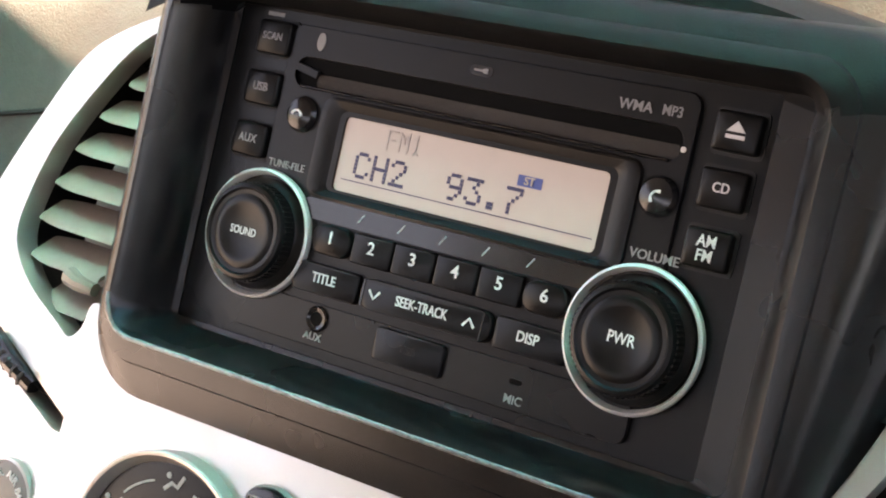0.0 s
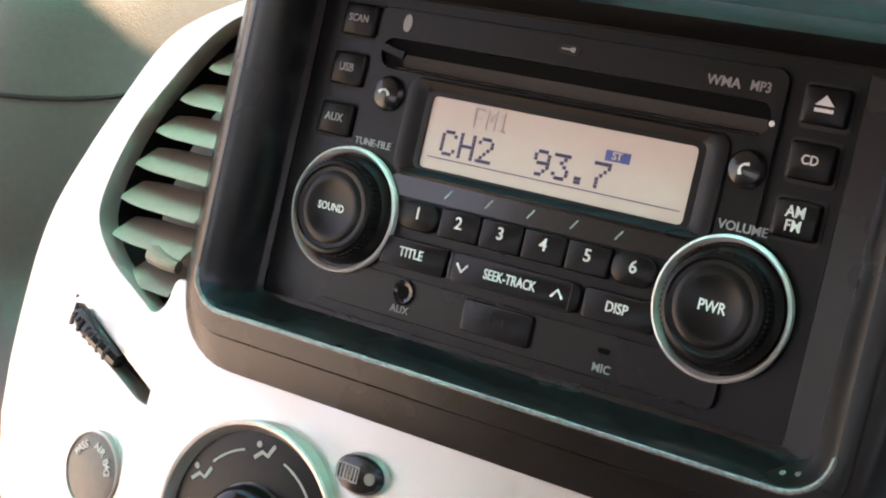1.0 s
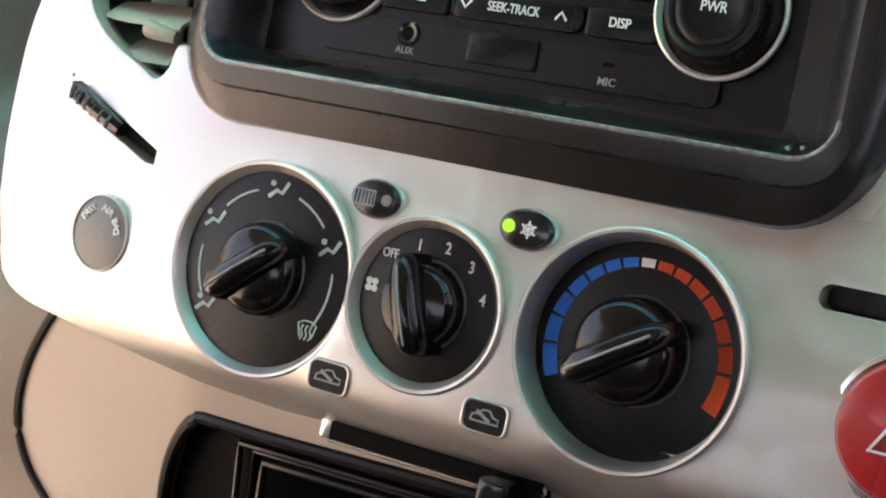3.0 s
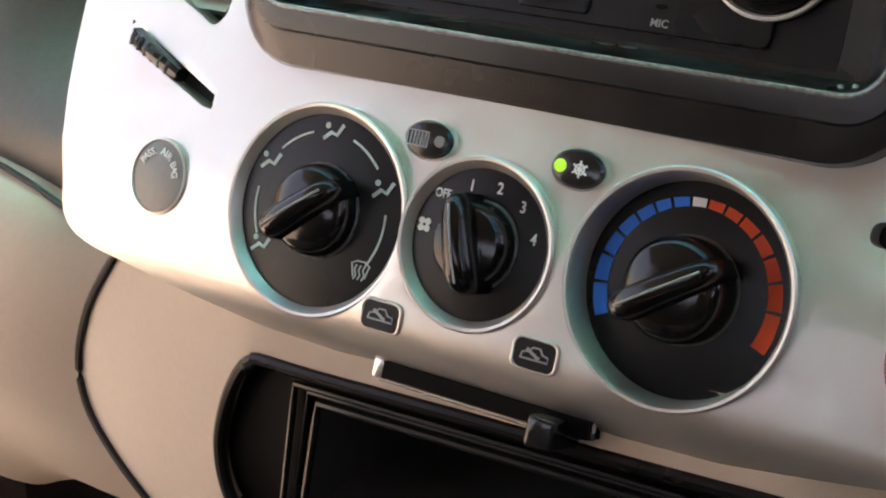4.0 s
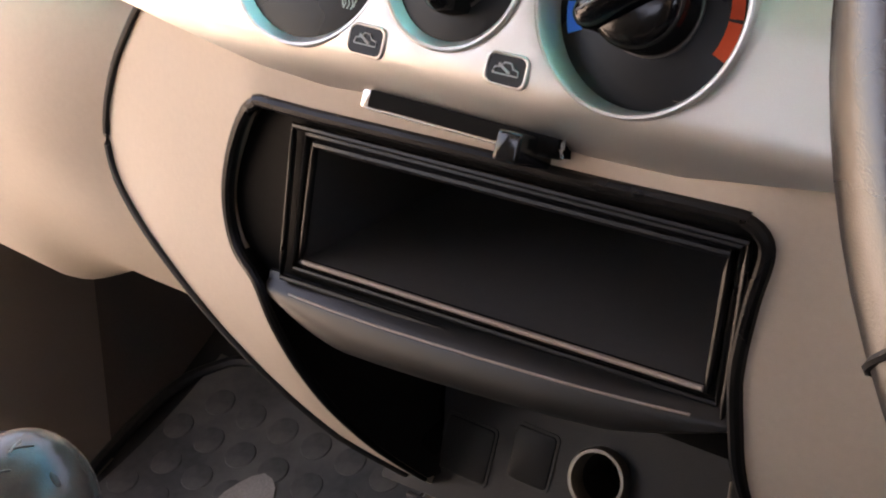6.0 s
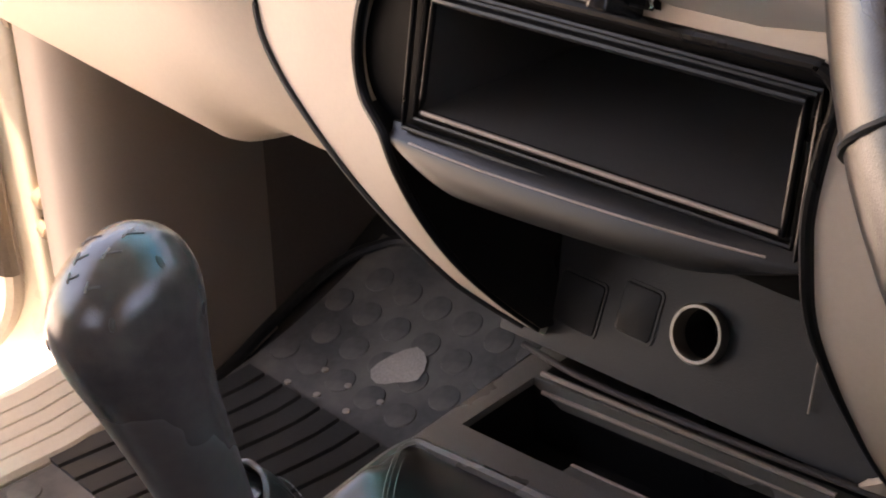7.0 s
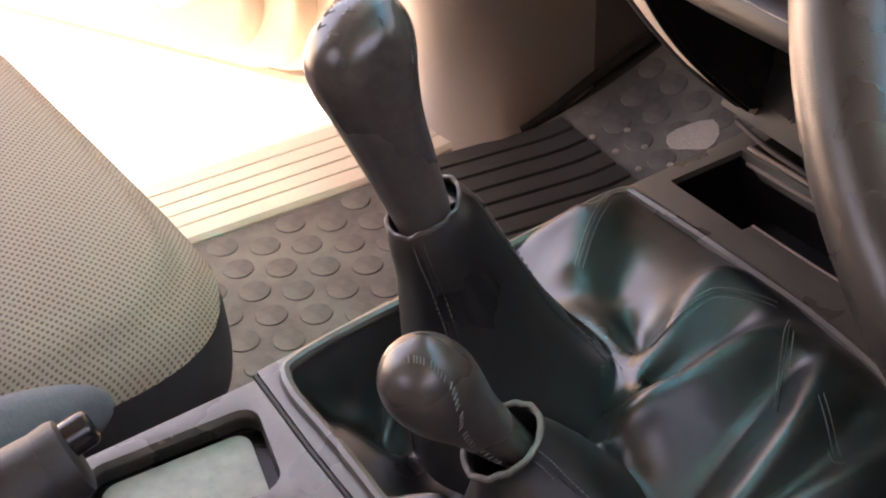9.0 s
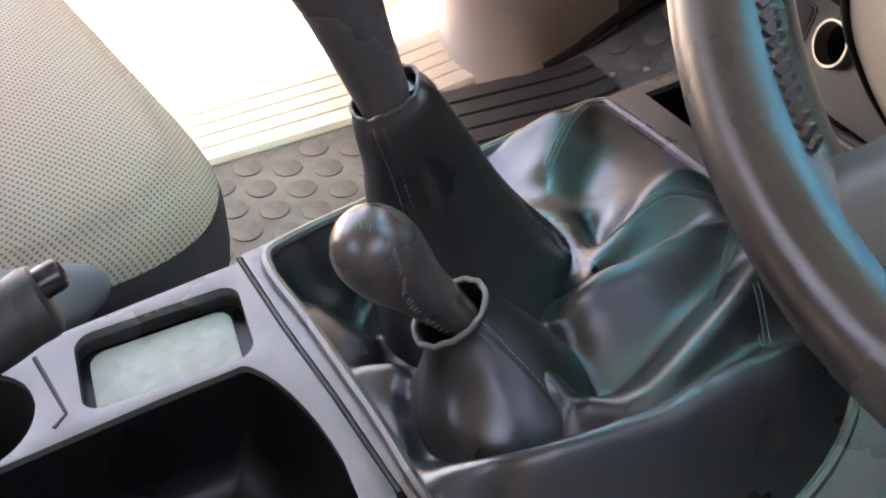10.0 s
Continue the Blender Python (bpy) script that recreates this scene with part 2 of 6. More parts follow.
def prism(outline, d0, d1, m=DASH, inset=0.0):
    """A solid from an outline in (u, v), from depth d0 (front) to d1 (back); inset chamfers the front."""
    bm = bmesh.new()
    cx, cy = sum(p[0] for p in outline) / len(outline), sum(p[1] for p in outline) / len(outline)

    def ring(d, s):
        out = []
        for u, v in outline:
            l = math.hypot(u - cx, v - cy) or 1
            k = max(0.0, (l - s) / l)
            out.append(bm.verts.new((cx + (u - cx) * k, d, cy + (v - cy) * k)))
        return out

    rings = [ring(d0, inset), ring(d0 + inset * 0.35, inset * 0.35), ring(d0 + inset, 0), ring(d1, 0)] if inset else [ring(d0, 0), ring(d1, 0)]
    for a, b in zip(rings, rings[1:]):
        for i in range(len(a)):
            j = (i + 1) % len(a)
            bm.faces.new((a[i], a[j], b[j], b[i]))
    bm.faces.new(rings[0])
    bm.faces.new(rings[-1][::-1])
    return mapped(bm, m)


def inside(p, poly):
    x, y = p
    c = False
    for (x0, y0), (x1, y1) in zip(poly, poly[1:] + poly[:1]):
        if (y0 > y) != (y1 > y) and x < (x1 - x0) * (y - y0) / (y1 - y0) + x0:
            c = not c
    return c


def plate(outline, holes, fn, grid, back, bevel=0.0):
    """A curved sheet over an outline with holes: fn(a, b) gives the surface; back is the vector of its thickness."""
    from mathutils import geometry
    loops = [outline] + list(holes)
    vs, es = [], []
    for lp in loops:
        n0 = len(vs)
        vs += [Vector(p) for p in lp]
        es += [(n0 + i, n0 + (i + 1) % len(lp)) for i in range(len(lp))]
    xs, ys = [p[0] for p in outline], [p[1] for p in outline]
    a = min(xs) + grid * 0.5
    row = 0
    while a < max(xs):
        b = min(ys) + grid * (0.25 + 0.5 * (row % 2))
        while b < max(ys):
            if inside((a, b), outline) and not any(inside((a, b), h) for h in holes):
                near = min(min((p[0] - a) ** 2 + (p[1] - b) ** 2 for p in lp) for lp in loops)
                if near > (grid * 0.45) ** 2:
                    vs.append(Vector((a, b)))
            b += grid
        a += grid
        row += 1
    cv, ce, cf, *_ = geometry.delaunay_2d_cdt(vs, es, [], 0, 1e-7)
    bm = bmesh.new()
    bv = [bm.verts.new(fn(p.x, p.y)) for p in cv]
    for f in cf:
        c = (cv[f[0]] + cv[f[1]] + cv[f[2]]) / 3
        if inside(c, outline) and not any(inside(c, h) for h in holes):
            try:
                bm.faces.new([bv[i] for i in f])
            except ValueError:
                pass
    for v in [v for v in bm.verts if not v.link_faces]:
        bm.verts.remove(v)
    edge = [e for e in bm.edges if len(e.link_faces) == 1]
    ext = bmesh.ops.extrude_edge_only(bm, edges=edge)
    moved = [g for g in ext["geom"] if isinstance(g, bmesh.types.BMVert)]
    bmesh.ops.translate(bm, vec=back, verts=moved)
    if bevel:
        es2 = [e for e in edge if e.is_valid and len(e.link_faces) == 2]
        bmesh.ops.bevel(bm, geom=es2, offset=bevel, segments=3, profile=0.5, affect="EDGES", clamp_overlap=True)
    return bm


def loft(rings, cap=(True, True), closed=True):
    """Faces between rings of points with one count each."""
    bm = bmesh.new()
    vr = [[bm.verts.new(p) for p in r] for r in rings]
    for a, b in zip(vr, vr[1:]):
        for i in range(len(a) if closed else len(a) - 1):
            j = (i + 1) % len(a)
            bm.faces.new((a[i], a[j], b[j], b[i]))
    if cap[0]:
        bm.faces.new(vr[0][::-1])
    if cap[1]:
        bm.faces.new(vr[-1])
    return bm


def lathe(profile, m, n=40, cap=True):
    """Turn (radius, height) round the z axis of m."""
    rings = [[m @ Vector((max(r, 1e-5) * math.cos(2 * math.pi * k / n), max(r, 1e-5) * math.sin(2 * math.pi * k / n), z)) for k in range(n)] for r, z in profile]
    return loft(rings, (cap, cap))


def tube(path, radius, n=10, closed=False, flat=1.0, up=(0, 0, 1)):
    """A round tube along points; radius may be a function of 0..1."""
    P = [Vector(p) for p in path]
    rings = []
    for i, p in enumerate(P):
        t = (P[(i + 1) % len(P)] if closed or i + 1 < len(P) else p) - (P[i - 1] if closed or i else p)
        t.normalize()
        x = t.cross(Vector(up))
        x = x.normalized() if x.length > 1e-4 else Vector((1, 0, 0))
        y = t.cross(x)
        r = radius(i / max(1, len(P) - 1)) if callable(radius) else radius
        rings.append([p + x * r * math.cos(2 * math.pi * k / n) + y * r * flat * math.sin(2 * math.pi * k / n) for k in range(n)])
    if closed:
        rings.append(rings[0])
        bm = loft(rings, (False, False))
        bmesh.ops.remove_doubles(bm, verts=bm.verts[:], dist=1e-7)
        return bm
    return loft(rings)


def join(*bms):
    out = bmesh.new()
    for b in bms:
        me = bpy.data.meshes.new("tmp")
        b.to_mesh(me)
        b.free()
        out.from_mesh(me)
        bpy.data.meshes.remove(me)
    return out


def lettering(text, size, u, v, d, turn=0.0, m=DASH, thick=0.0002, squeeze=1.0, font_offset=0.012):
    """Raised letters of the built-in font, centred at (u, v), facing the front."""
    cu = bpy.data.curves.new("tmp", "FONT")
    cu.offset = size * font_offset
    cu.body, cu.size, cu.align_x, cu.align_y, cu.extrude, cu.resolution_u = text, size, "CENTER", "CENTER", thick, 3
    ob = bpy.data.objects.new("tmp", cu)
    scene.collection.objects.link(ob)
    bpy.context.view_layer.update()
    me = ob.evaluated_get(bpy.context.evaluated_depsgraph_get()).to_mesh()
    bm = bmesh.new()
    bm.from_mesh(me)
    bpy.data.objects.remove(ob)
    bpy.data.curves.remove(cu)
    loc = m @ Matrix.Translation((u, d, v)) @ Matrix.Rotation(radians(90), 4, "X") @ Matrix.Rotation(radians(turn), 4, "Z") @ Matrix.Diagonal((squeeze, 1, 1, 1))
    return mapped(bm, loc)


def strip(pts, width, d0, d1, m=DASH):
    """A thin printed line along points in (u, v)."""
    bm = bmesh.new()
    L = []
    for i, p in enumerate(pts):
        a, b = Vector(pts[max(0, i - 1)]), Vector(pts[min(len(pts) - 1, i + 1)])
        t = (b - a).normalized()
        n = Vector((-t.y, t.x)) * (width[i] if isinstance(width, list) else width) / 2
        q = Vector(p)
        L.append([(q.x + n.x, d0, q.y + n.y), (q.x - n.x, d0, q.y - n.y), (q.x - n.x, d1, q.y - n.y), (q.x + n.x, d1, q.y + n.y)])
    b = loft([[Vector(x) for x in r] for r in L])
    bm.free()
    return mapped(b, m)


def out_of_dash(u, d, v, tilt=0.0):
    """A frame whose z axis points out of the dash."""
    return DASH @ Matrix.Translation((u, d, v)) @ Matrix.Rotation(radians(90 + tilt), 4, "X")


# ---- radio ----
GLYPHS = {"C": "0EhGGGhE", "F": "VGGUGGG", "M": "HRLLHHH", "H": "HHHVHHH", "1": "4C4444E", "2": "EH1248V", "3": "V2421HE", "7": "V124888", "9": "EHHF12C", ".": "00000CC"}
GLYPHS["C"] = "EHGGGHE"


def dots(text, u, v, w, h, d):
    """Display characters of five by seven square dots, from the lower left corner (u, v)."""
    bm = bmesh.new()
    for k, ch in enumerate(text):
        for r, q in enumerate(GLYPHS[ch]):
            bits = int(q, 32)
            for c in range(5):
                if bits >> (4 - c) & 1:
                    m = DASH @ Matrix.Translation((u + (6 * k + c + 0.5) * w, d, v + (6.5 - r) * h)) @ Matrix.Diagonal((w * 0.92, 0.0002, h * 0.92, 1))
                    bmesh.ops.create_cube(bm, size=1, matrix=m)
    return bm


def build_radio():
    radio = thing("car_radio", "black double-height car radio with grey display and two chrome-ringed knobs", "car radio", D(0, 0, -0.05))
    face = [(-0.0895, -0.0508), (0.0895, -0.0508), (0.0895, 0.0492), (-0.0895, 0.0492)]
    slot = rrect(-0.0635, 0.0668, 0.0275, 0.0368, 0.0042)
    win = rrect(-0.0408, 0.0486, -0.0007, 0.0215, 0.0015, 2)
    part("faceplate", prism(face, 0.0, 0.012), black_satin, radio, bevel=0.0006)
    mid = rrect(-0.0675, 0.0695, -0.0480, 0.0462, 0.004)
    body = plate(mid, [slot, win], lambda a, b: D(a, -0.0016, b), 0.02, DASH.to_3x3() @ Vector((0, 0.0016, 0)), 0.0005)
    part("raised_panel", body, black_key, radio, smooth=12)
    part("disc_slot", prism(rrect(-0.064, 0.067, 0.027, 0.0372, 0.0042), -0.0003, 0.0), black_matte, radio, "dark felt-lined disc slot")
    part("slot_door", prism(rrect(-0.055, 0.066, 0.0283, 0.0322, 0.001), -0.0009, -0.0003), dark_slot, radio, "brown-black dust door of the disc slot")
    part("slot_lip", strip([(-0.0635, 0.0335), (-0.055, 0.0318)], 0.0022, -0.0016, -0.0003), black_key, radio)
    part("slot_edge", tube([D(-0.060, -0.0019, 0.0276), D(0.0, -0.0019, 0.0276), D(0.064, -0.0019, 0.0276)], 0.0005, 6), black_gloss, radio)
    part("slot_dot", prism(circle(0.0673, 0.0312, 0.0008, 12), -0.0019, -0.0015), white_print, radio)
    # display
    def rim_of(u0, u1, v0, v1, r, d):
        return [D(u, d, v) for u, v in rrect(u0, u1, v0, v1, r, 4)]
    bez = loft([rim_of(-0.0500, 0.0580, -0.0046, 0.0268, 0.0045, -0.0014), rim_of(-0.0496, 0.0576, -0.0043, 0.0265, 0.0045, -0.0026), rim_of(-0.0482, 0.0560, -0.0034, 0.0255, 0.0040, -0.0030),
                rim_of(-0.0422, 0.0502, -0.0012, 0.0226, 0.0022, -0.0014), rim_of(-0.0408, 0.0486, -0.0007, 0.0215, 0.0015, -0.0006)], (False, False))
    part("display_bezel", bez, black_satin, radio, "sloping black frame of the display")
    lcd = part("display", prism(win, -0.0008, -0.0002), lcd_mat, radio, "warm grey backlit display")
    part("display_text", dots("FM1", -0.0252, 0.0143, 0.00073, 0.00088, -0.0009), lcd_faint, lcd, "faint characters FM1")
    part("display_text", dots("CH2", -0.0348, 0.0042, 0.00110, 0.00112, -0.0009), lcd_ink, lcd, "dark blue characters CH2")
    part("display_text", dots("93.7", -0.0018, 0.0042, 0.00110, 0.00112, -0.0009), lcd_ink, lcd, "dark blue characters 93.7")
    part("display_tag", prism([(0.0208, 0.0127), (0.0286, 0.0127), (0.0286, 0.0158), (0.0208, 0.0158)], -0.0010, -0.0008), lcd_blue, lcd, "small blue box")
    part("display_text", lettering("ST", 0.0032, 0.0247, 0.01425, -0.0012), lcd_mat, lcd)
    part("display_line", strip([(-0.0385, 0.0030), (0.0470, 0.0030)], 0.0003, -0.0010, -0.0008), lcd_ink, lcd)
    # strip with slashes under the display
    low = part("display_lower_strip", prism(rrect(-0.0486, 0.0566, -0.0106, -0.0044, 0.002), -0.0026, -0.0012), black_gloss, radio)
    for k in range(5):
        u = -0.0267 + 0.01455 * k
        part("slash_mark", strip([(u - 0.0010, -0.0086), (u + 0.0010, -0.0058)], 0.0004, -0.0028, -0.0026), green_print, low)
    # preset keys
    e = [-0.0428, -0.0276, -0.0128, 0.0020, 0.0167, 0.0312, 0.0458]
    for k in range(6):
        r = 0.004 if k in (0, 5) else 0.0008
        key = part("preset_key", prism(rrect(e[k] + 0.0003, e[k + 1] - 0.0003, -0.0202, -0.0112, r), -0.0038, -0.0012, inset=0.0007), black_key, radio)
        part("key_number", lettering(str(k + 1), 0.0052, (e[k] + e[k + 1]) / 2, -0.0150, -0.0039, font_offset=0.012), white_print, key)
    for a, b, txt in ((-0.0462, -0.0221, "TITLE"), (0.0253, 0.0482, "DISP")):
        key = part("function_key", prism(rrect(a, b, -0.0322, -0.0232, 0.0012), -0.0036, -0.0012, inset=0.0007), black_key, radio)
        part("key_name", lettering(txt, 0.0042, (a + b) / 2 - 0.0004, -0.0274, -0.0037, squeeze=0.86), white_print, key)
    seek = part("seek_key", prism(rrect(-0.0212, 0.0244, -0.0322, -0.0232, 0.0035), -0.0036, -0.0012, inset=0.0007), black_key, radio)
    part("key_name", lettering("SEEK-TRACK", 0.0042, 0.0009, -0.0275, -0.0037, squeeze=0.75), white_print, seek)
    for s, u in ((1, -0.0158), (-1, 0.0172)):
        part("arrow", strip([(u - 0.0019, -0.0276 + s * 0.0012), (u, -0.0276 - s * 0.0012), (u + 0.0019, -0.0276 + s * 0.0012)], 0.0007, -0.0039, -0.0035), white_print, seek)
        part("key_groove", strip([(u - s * 0.0042, -0.0238), (u - s * 0.0042, -0.0316)], 0.0005, -0.0038, -0.0034), black_gloss, seek)
    # side keys
    for u0, v0, txt in ((-0.0800, 0.0354, "SCAN"), (-0.0806, 0.0195, "USB"), (-0.0812, 0.0032, "AUX"), (0.0747, 0.0329, ""), (0.0742, 0.0179, "CD"), (0.0738, 0.0022, "AM|FM")):
        w = 0.0127
        part("key_well", prism(rrect(u0 - 0.0010, u0 + w + 0.0010, v0 - 0.0010, v0 + 0.0114, 0.0015), -0.0004, 0.0), black_deep, radio)
        key = part("side_key", prism(rrect(u0, u0 + w, v0, v0 + 0.0104, 0.0012), -0.0034, 0.0, inset=0.0009), black_key, radio)
        cu, cv = u0 + w / 2, v0 + 0.0052
        if txt == "":
            part("key_symbol", join(prism([(cu - 0.0026, cv), (cu + 0.0026, cv), (cu, cv + 0.0028)], -0.0037, -0.0034), prism([(cu - 0.0026, cv - 0.0018), (cu + 0.0026, cv - 0.0018), (cu + 0.0026, cv - 0.0008), (cu - 0.0026, cv - 0.0008)], -0.0037, -0.0034)), white_print, key, smooth=0)
        elif "|" in txt:
            for k, q in enumerate(txt.split("|")):
                part("key_name", lettering(q, 0.0044, cu, cv + (0.0019, -0.0019)[k], -0.0035, squeeze=0.85), white_print, key)
        else:
            part("key_name", lettering(txt, 0.0037 if len(txt) < 4 else 0.0033, cu, cv + 0.0002, -0.0035, squeeze=0.9), white_print if u0 > 0 else grey_print, key)
    # telephone buttons
    for u, v, a in ((-0.0570, 0.0193, 28), (0.0636, 0.0180, 55)):
        b = part("telephone_button", lathe([(0.0056, 0), (0.0056, 0.0008), (0.0046, 0.0022), (0.002, 0.0030), (0, 0.0031)], out_of_dash(u, -0.0016, v), 28), black_gloss, radio)
        c, s = math.cos(radians(a)), math.sin(radians(a))
        arc = [(-0.0024, -0.0006), (-0.0012, 0.0008), (0.0, 0.0011), (0.0012, 0.0008), (0.0024, -0.0006)]
        if a == 28:
            c, s = 1, -0.1
        part("phone_mark", strip([(u + 0.78 * (p * c - q * s), v + 0.78 * (p * s + q * c)) for p, q in arc], [0.0010, 0.0006, 0.0006, 0.0006, 0.0010], -0.0050, -0.0046), white_print, b)
    # knobs
    for u, v, txt in ((-0.0634, -0.0192, "SOUND"), (0.0660, -0.0200, "PWR")):
        ring = [(0.0181, 0.0), (0.0198, 0.0), (0.0202, 0.0014), (0.0200, 0.0028), (0.0192, 0.0033), (0.0184, 0.0020)]
        part("chrome_ring", lathe(ring + ring[:1], out_of_dash(u, -0.0012, v), 64, False), ring_silver, radio, "satin silver ring")
        prof = [(0.0166, 0), (0.0164, 0.002), (0.0150, 0.0030), (0.0144, 0.0040), (0.0141, 0.0112), (0.0136, 0.0124), (0.0126, 0.0128), (0.0120, 0.0120), (0.0108, 0.0118), (0.0102, 0.0123), (0.0082, 0.0126), (0.0075, 0.0121), (0, 0.0121)]
        prof = [(a * 1.06, b * 0.72) for a, b in prof]
        knob = part("volume_knob" if u > 0 else "tuning_knob", lathe(prof, out_of_dash(u, -0.0012, v), 64), black_key, radio)
        grip = bmesh.new()
        for k in range(60):
            a = 2 * math.pi * k / 60
            mm = out_of_dash(u, -0.0012, v) @ Matrix.Rotation(a, 4, "Z") @ Matrix.Translation((0.01515, 0, 0.0056))
            bmesh.ops.create_cube(grip, size=1, matrix=mm @ Matrix.Diagonal((0.0005, 0.0007, 0.004, 1)))
        tagged(part("knob_grip", grip, black_key, knob, smooth=0), kind="stuff")
        part("knob_name", lettering(txt, 0.0034 if u < 0 else 0.0044, u, v, -0.0099, thick=0.0001, squeeze=0.85), white_print, knob)
    # lower flap with sockets
    sub = plate(rrect(-0.0700, 0.0697, -0.0478, -0.0350, 0.003), [circle(-0.0348, -0.0394, 0.0031, 20), rrect(0.0330, 0.0370, -0.0406, -0.0392, 0.0006, 2)], lambda a, b: D(a, -0.0022, b), 0.02, DASH.to_3x3() @ Vector((0, 0.0008, 0)), 0.0004)
    part("lower_flap", sub, black_satin, radio, smooth=12)
    part("aux_socket", lathe([(0.0036, 0), (0.0040, 0.0007), (0.0034, 0.0011), (0.0022, 0.0007), (0.0020, -0.001), (0, -0.001)], out_of_dash(-0.0348, -0.0020, -0.0394), 28), black_gloss, radio)
    part("socket_hole", lathe([(0.0022, 0), (0.0022, 0.0006), (0, 0.0006)], out_of_dash(-0.0348, -0.0019, -0.0394), 20), black_matte, radio)
    part("microphone_slot", prism(rrect(0.0330, 0.0370, -0.0406, -0.0392, 0.0006, 2), -0.00235, -0.0016), black_matte, radio)
    part("panel_text", lettering("AUX", 0.0032, -0.0352, -0.0449, -0.0023), grey_print, radio)
    part("panel_text", lettering("MIC", 0.0034, 0.0353, -0.0450, -0.0023), grey_print, radio)
    cover = part("usb_cover", prism(rrect(-0.0127, 0.0115, -0.0455, -0.0358, 0.0014), -0.0036, -0.0020, inset=0.0006), black_satin, radio, "black rubber socket cover")
    part("cover_text", lettering("USB", 0.0032, -0.0006, -0.0406, -0.0037, thick=0.0001), black_key, cover)
    part("panel_text", lettering("TUNE-FILE", 0.0032, -0.0590, 0.0030, -0.0017, squeeze=0.95), grey_print, radio)
    part("panel_text", lettering("VOLUME", 0.0037, 0.0662, 0.0022, -0.0017), grey_print, radio)
    part("panel_text", lettering("WMA", 0.0040, 0.0512, 0.0402, -0.0017, squeeze=1.0), grey_print, radio)
    part("panel_text", lettering("MP3", 0.0040, 0.0620, 0.0404, -0.0017, squeeze=0.85), grey_print, radio)
    part("panel_bar", prism([(-0.0800, 0.0474), (-0.0735, 0.0474), (-0.0735, 0.0486), (-0.0800, 0.0486)], -0.0002, 0.0), grey_print, radio)
    part("wireless_mark", prism(circle(-0.0559, 0.0419, 0.0016, 20, 0.0028), -0.0019, -0.0016), grey_print, radio)
    kk = part("key_mark_plate", prism(rrect(-0.0018, 0.0058, 0.0405, 0.0434, 0.0013), -0.0019, -0.0016), black_gloss, radio)
    part("key_mark", strip([(-0.0004, 0.0420), (0.0024, 0.0420), (0.0030, 0.0420), (0.0042, 0.0420)], [0.0005, 0.0005, 0.0014, 0.0014], -0.0022, -0.0019), grey_print, kk)


build_radio()


# ---- black surround of the radio ----
def build_surround():
    sur = thing("radio_surround", "black plastic surround with a bright-edged raised lip round the radio", "dash trim", D(0, 0, -0.08))
    # left, right, bottom, top, corner radius, depth, flare of the driver's side
    rows = [(-0.0898, 0.0898, -0.0512, 0.0496, 0.0010, 0.0040, 0), (-0.0900, 0.0905, -0.0514, 0.0498, 0.0015, -0.0008, 0), (-0.0925, 0.0995, -0.0530, 0.0504, 0.0040, -0.0012, 0),
            (-0.0946, 0.1022, -0.0556, 0.0512, 0.0060, -0.0100, 0), (-0.0985, 0.1085, -0.0580, 0.0524, 0.0100, -0.0205, 0), (-0.1003, 0.1108, -0.0594, 0.0534, 0.0120, -0.0222, 0),
            (-0.1020, 0.1126, -0.0612, 0.0552, 0.0130, -0.0220, 0), (-0.1036, 0.1146, -0.0664, 0.0580, 0.0150, -0.0210, 0.02), (-0.1039, 0.1149, -0.0672, 0.0588, 0.0155, -0.0196, 0.02)]
    rows += [(-0.1060, 0.1170, -0.0715, 0.0625, 0.0190, -0.0186, 0.06), (-0.1085, 0.1190, -0.0775, 0.0660, 0.0240, -0.0165, 0.10), (-0.1190, 0.1225, -0.0800, 0.0690, 0.0300, -0.0060, 0.14),
             (-0.1265, 0.1270, -0.0810, 0.0720, 0.0360, 0.0080, 0.16), (-0.1280, 0.1290, -0.0815, 0.0730, 0.0370, 0.0300, 0.16)]
    rings = []
    for u0, u1, v0, v1, r, d, flare in rows:
        rings.append([D(u + (flare * max(0, v + 0.055) if u > 0 else 0), d + 0.25 * max(v - 0.052, 0), v) for u, v in rrect(u0, u1, v0, v1, r, 8)])
    back = DASH.inverted()
    for name, high, mat in (("surround_frame", False, surround_black), ("surround_visor", True, dulled_black)):
        bm = loft(rings, (False, False))
        bmesh.ops.delete(bm, geom=[f for f in bm.faces if ((back @ f.calc_center_median()).z > 0.0455) != high], context="FACES")
        part(name, bm, mat, sur, "upper edge of the surround, darkened against reflections" if high else "")
    # A thin pale tube draws the highlight on the lip's bottom edge.
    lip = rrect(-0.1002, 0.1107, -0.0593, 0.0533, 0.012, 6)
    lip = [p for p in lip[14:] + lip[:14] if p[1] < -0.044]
    part("lip_edge", tube([D(u, -0.0226, v) for u, v in lip], 0.0008, 8), lip_highlight, sur, "lip edge with its bright highlight painted on")
    for k in range(2):
        part("screw_mark", prism(circle(0.0960 + 0.004 * k, -0.0560 + 0.0008 * k, 0.0006, 8), -0.0140, -0.0120), grey_print, sur)


build_surround()


# ---- silver dash panel ----
def d_silver(u, v):
    d = -0.025 + 0.41 * u * u + 0.2 * max(v + 0.12, 0.0)
    e = max(0.0, -0.1500 - v)
    return d + 62.0 * e * e


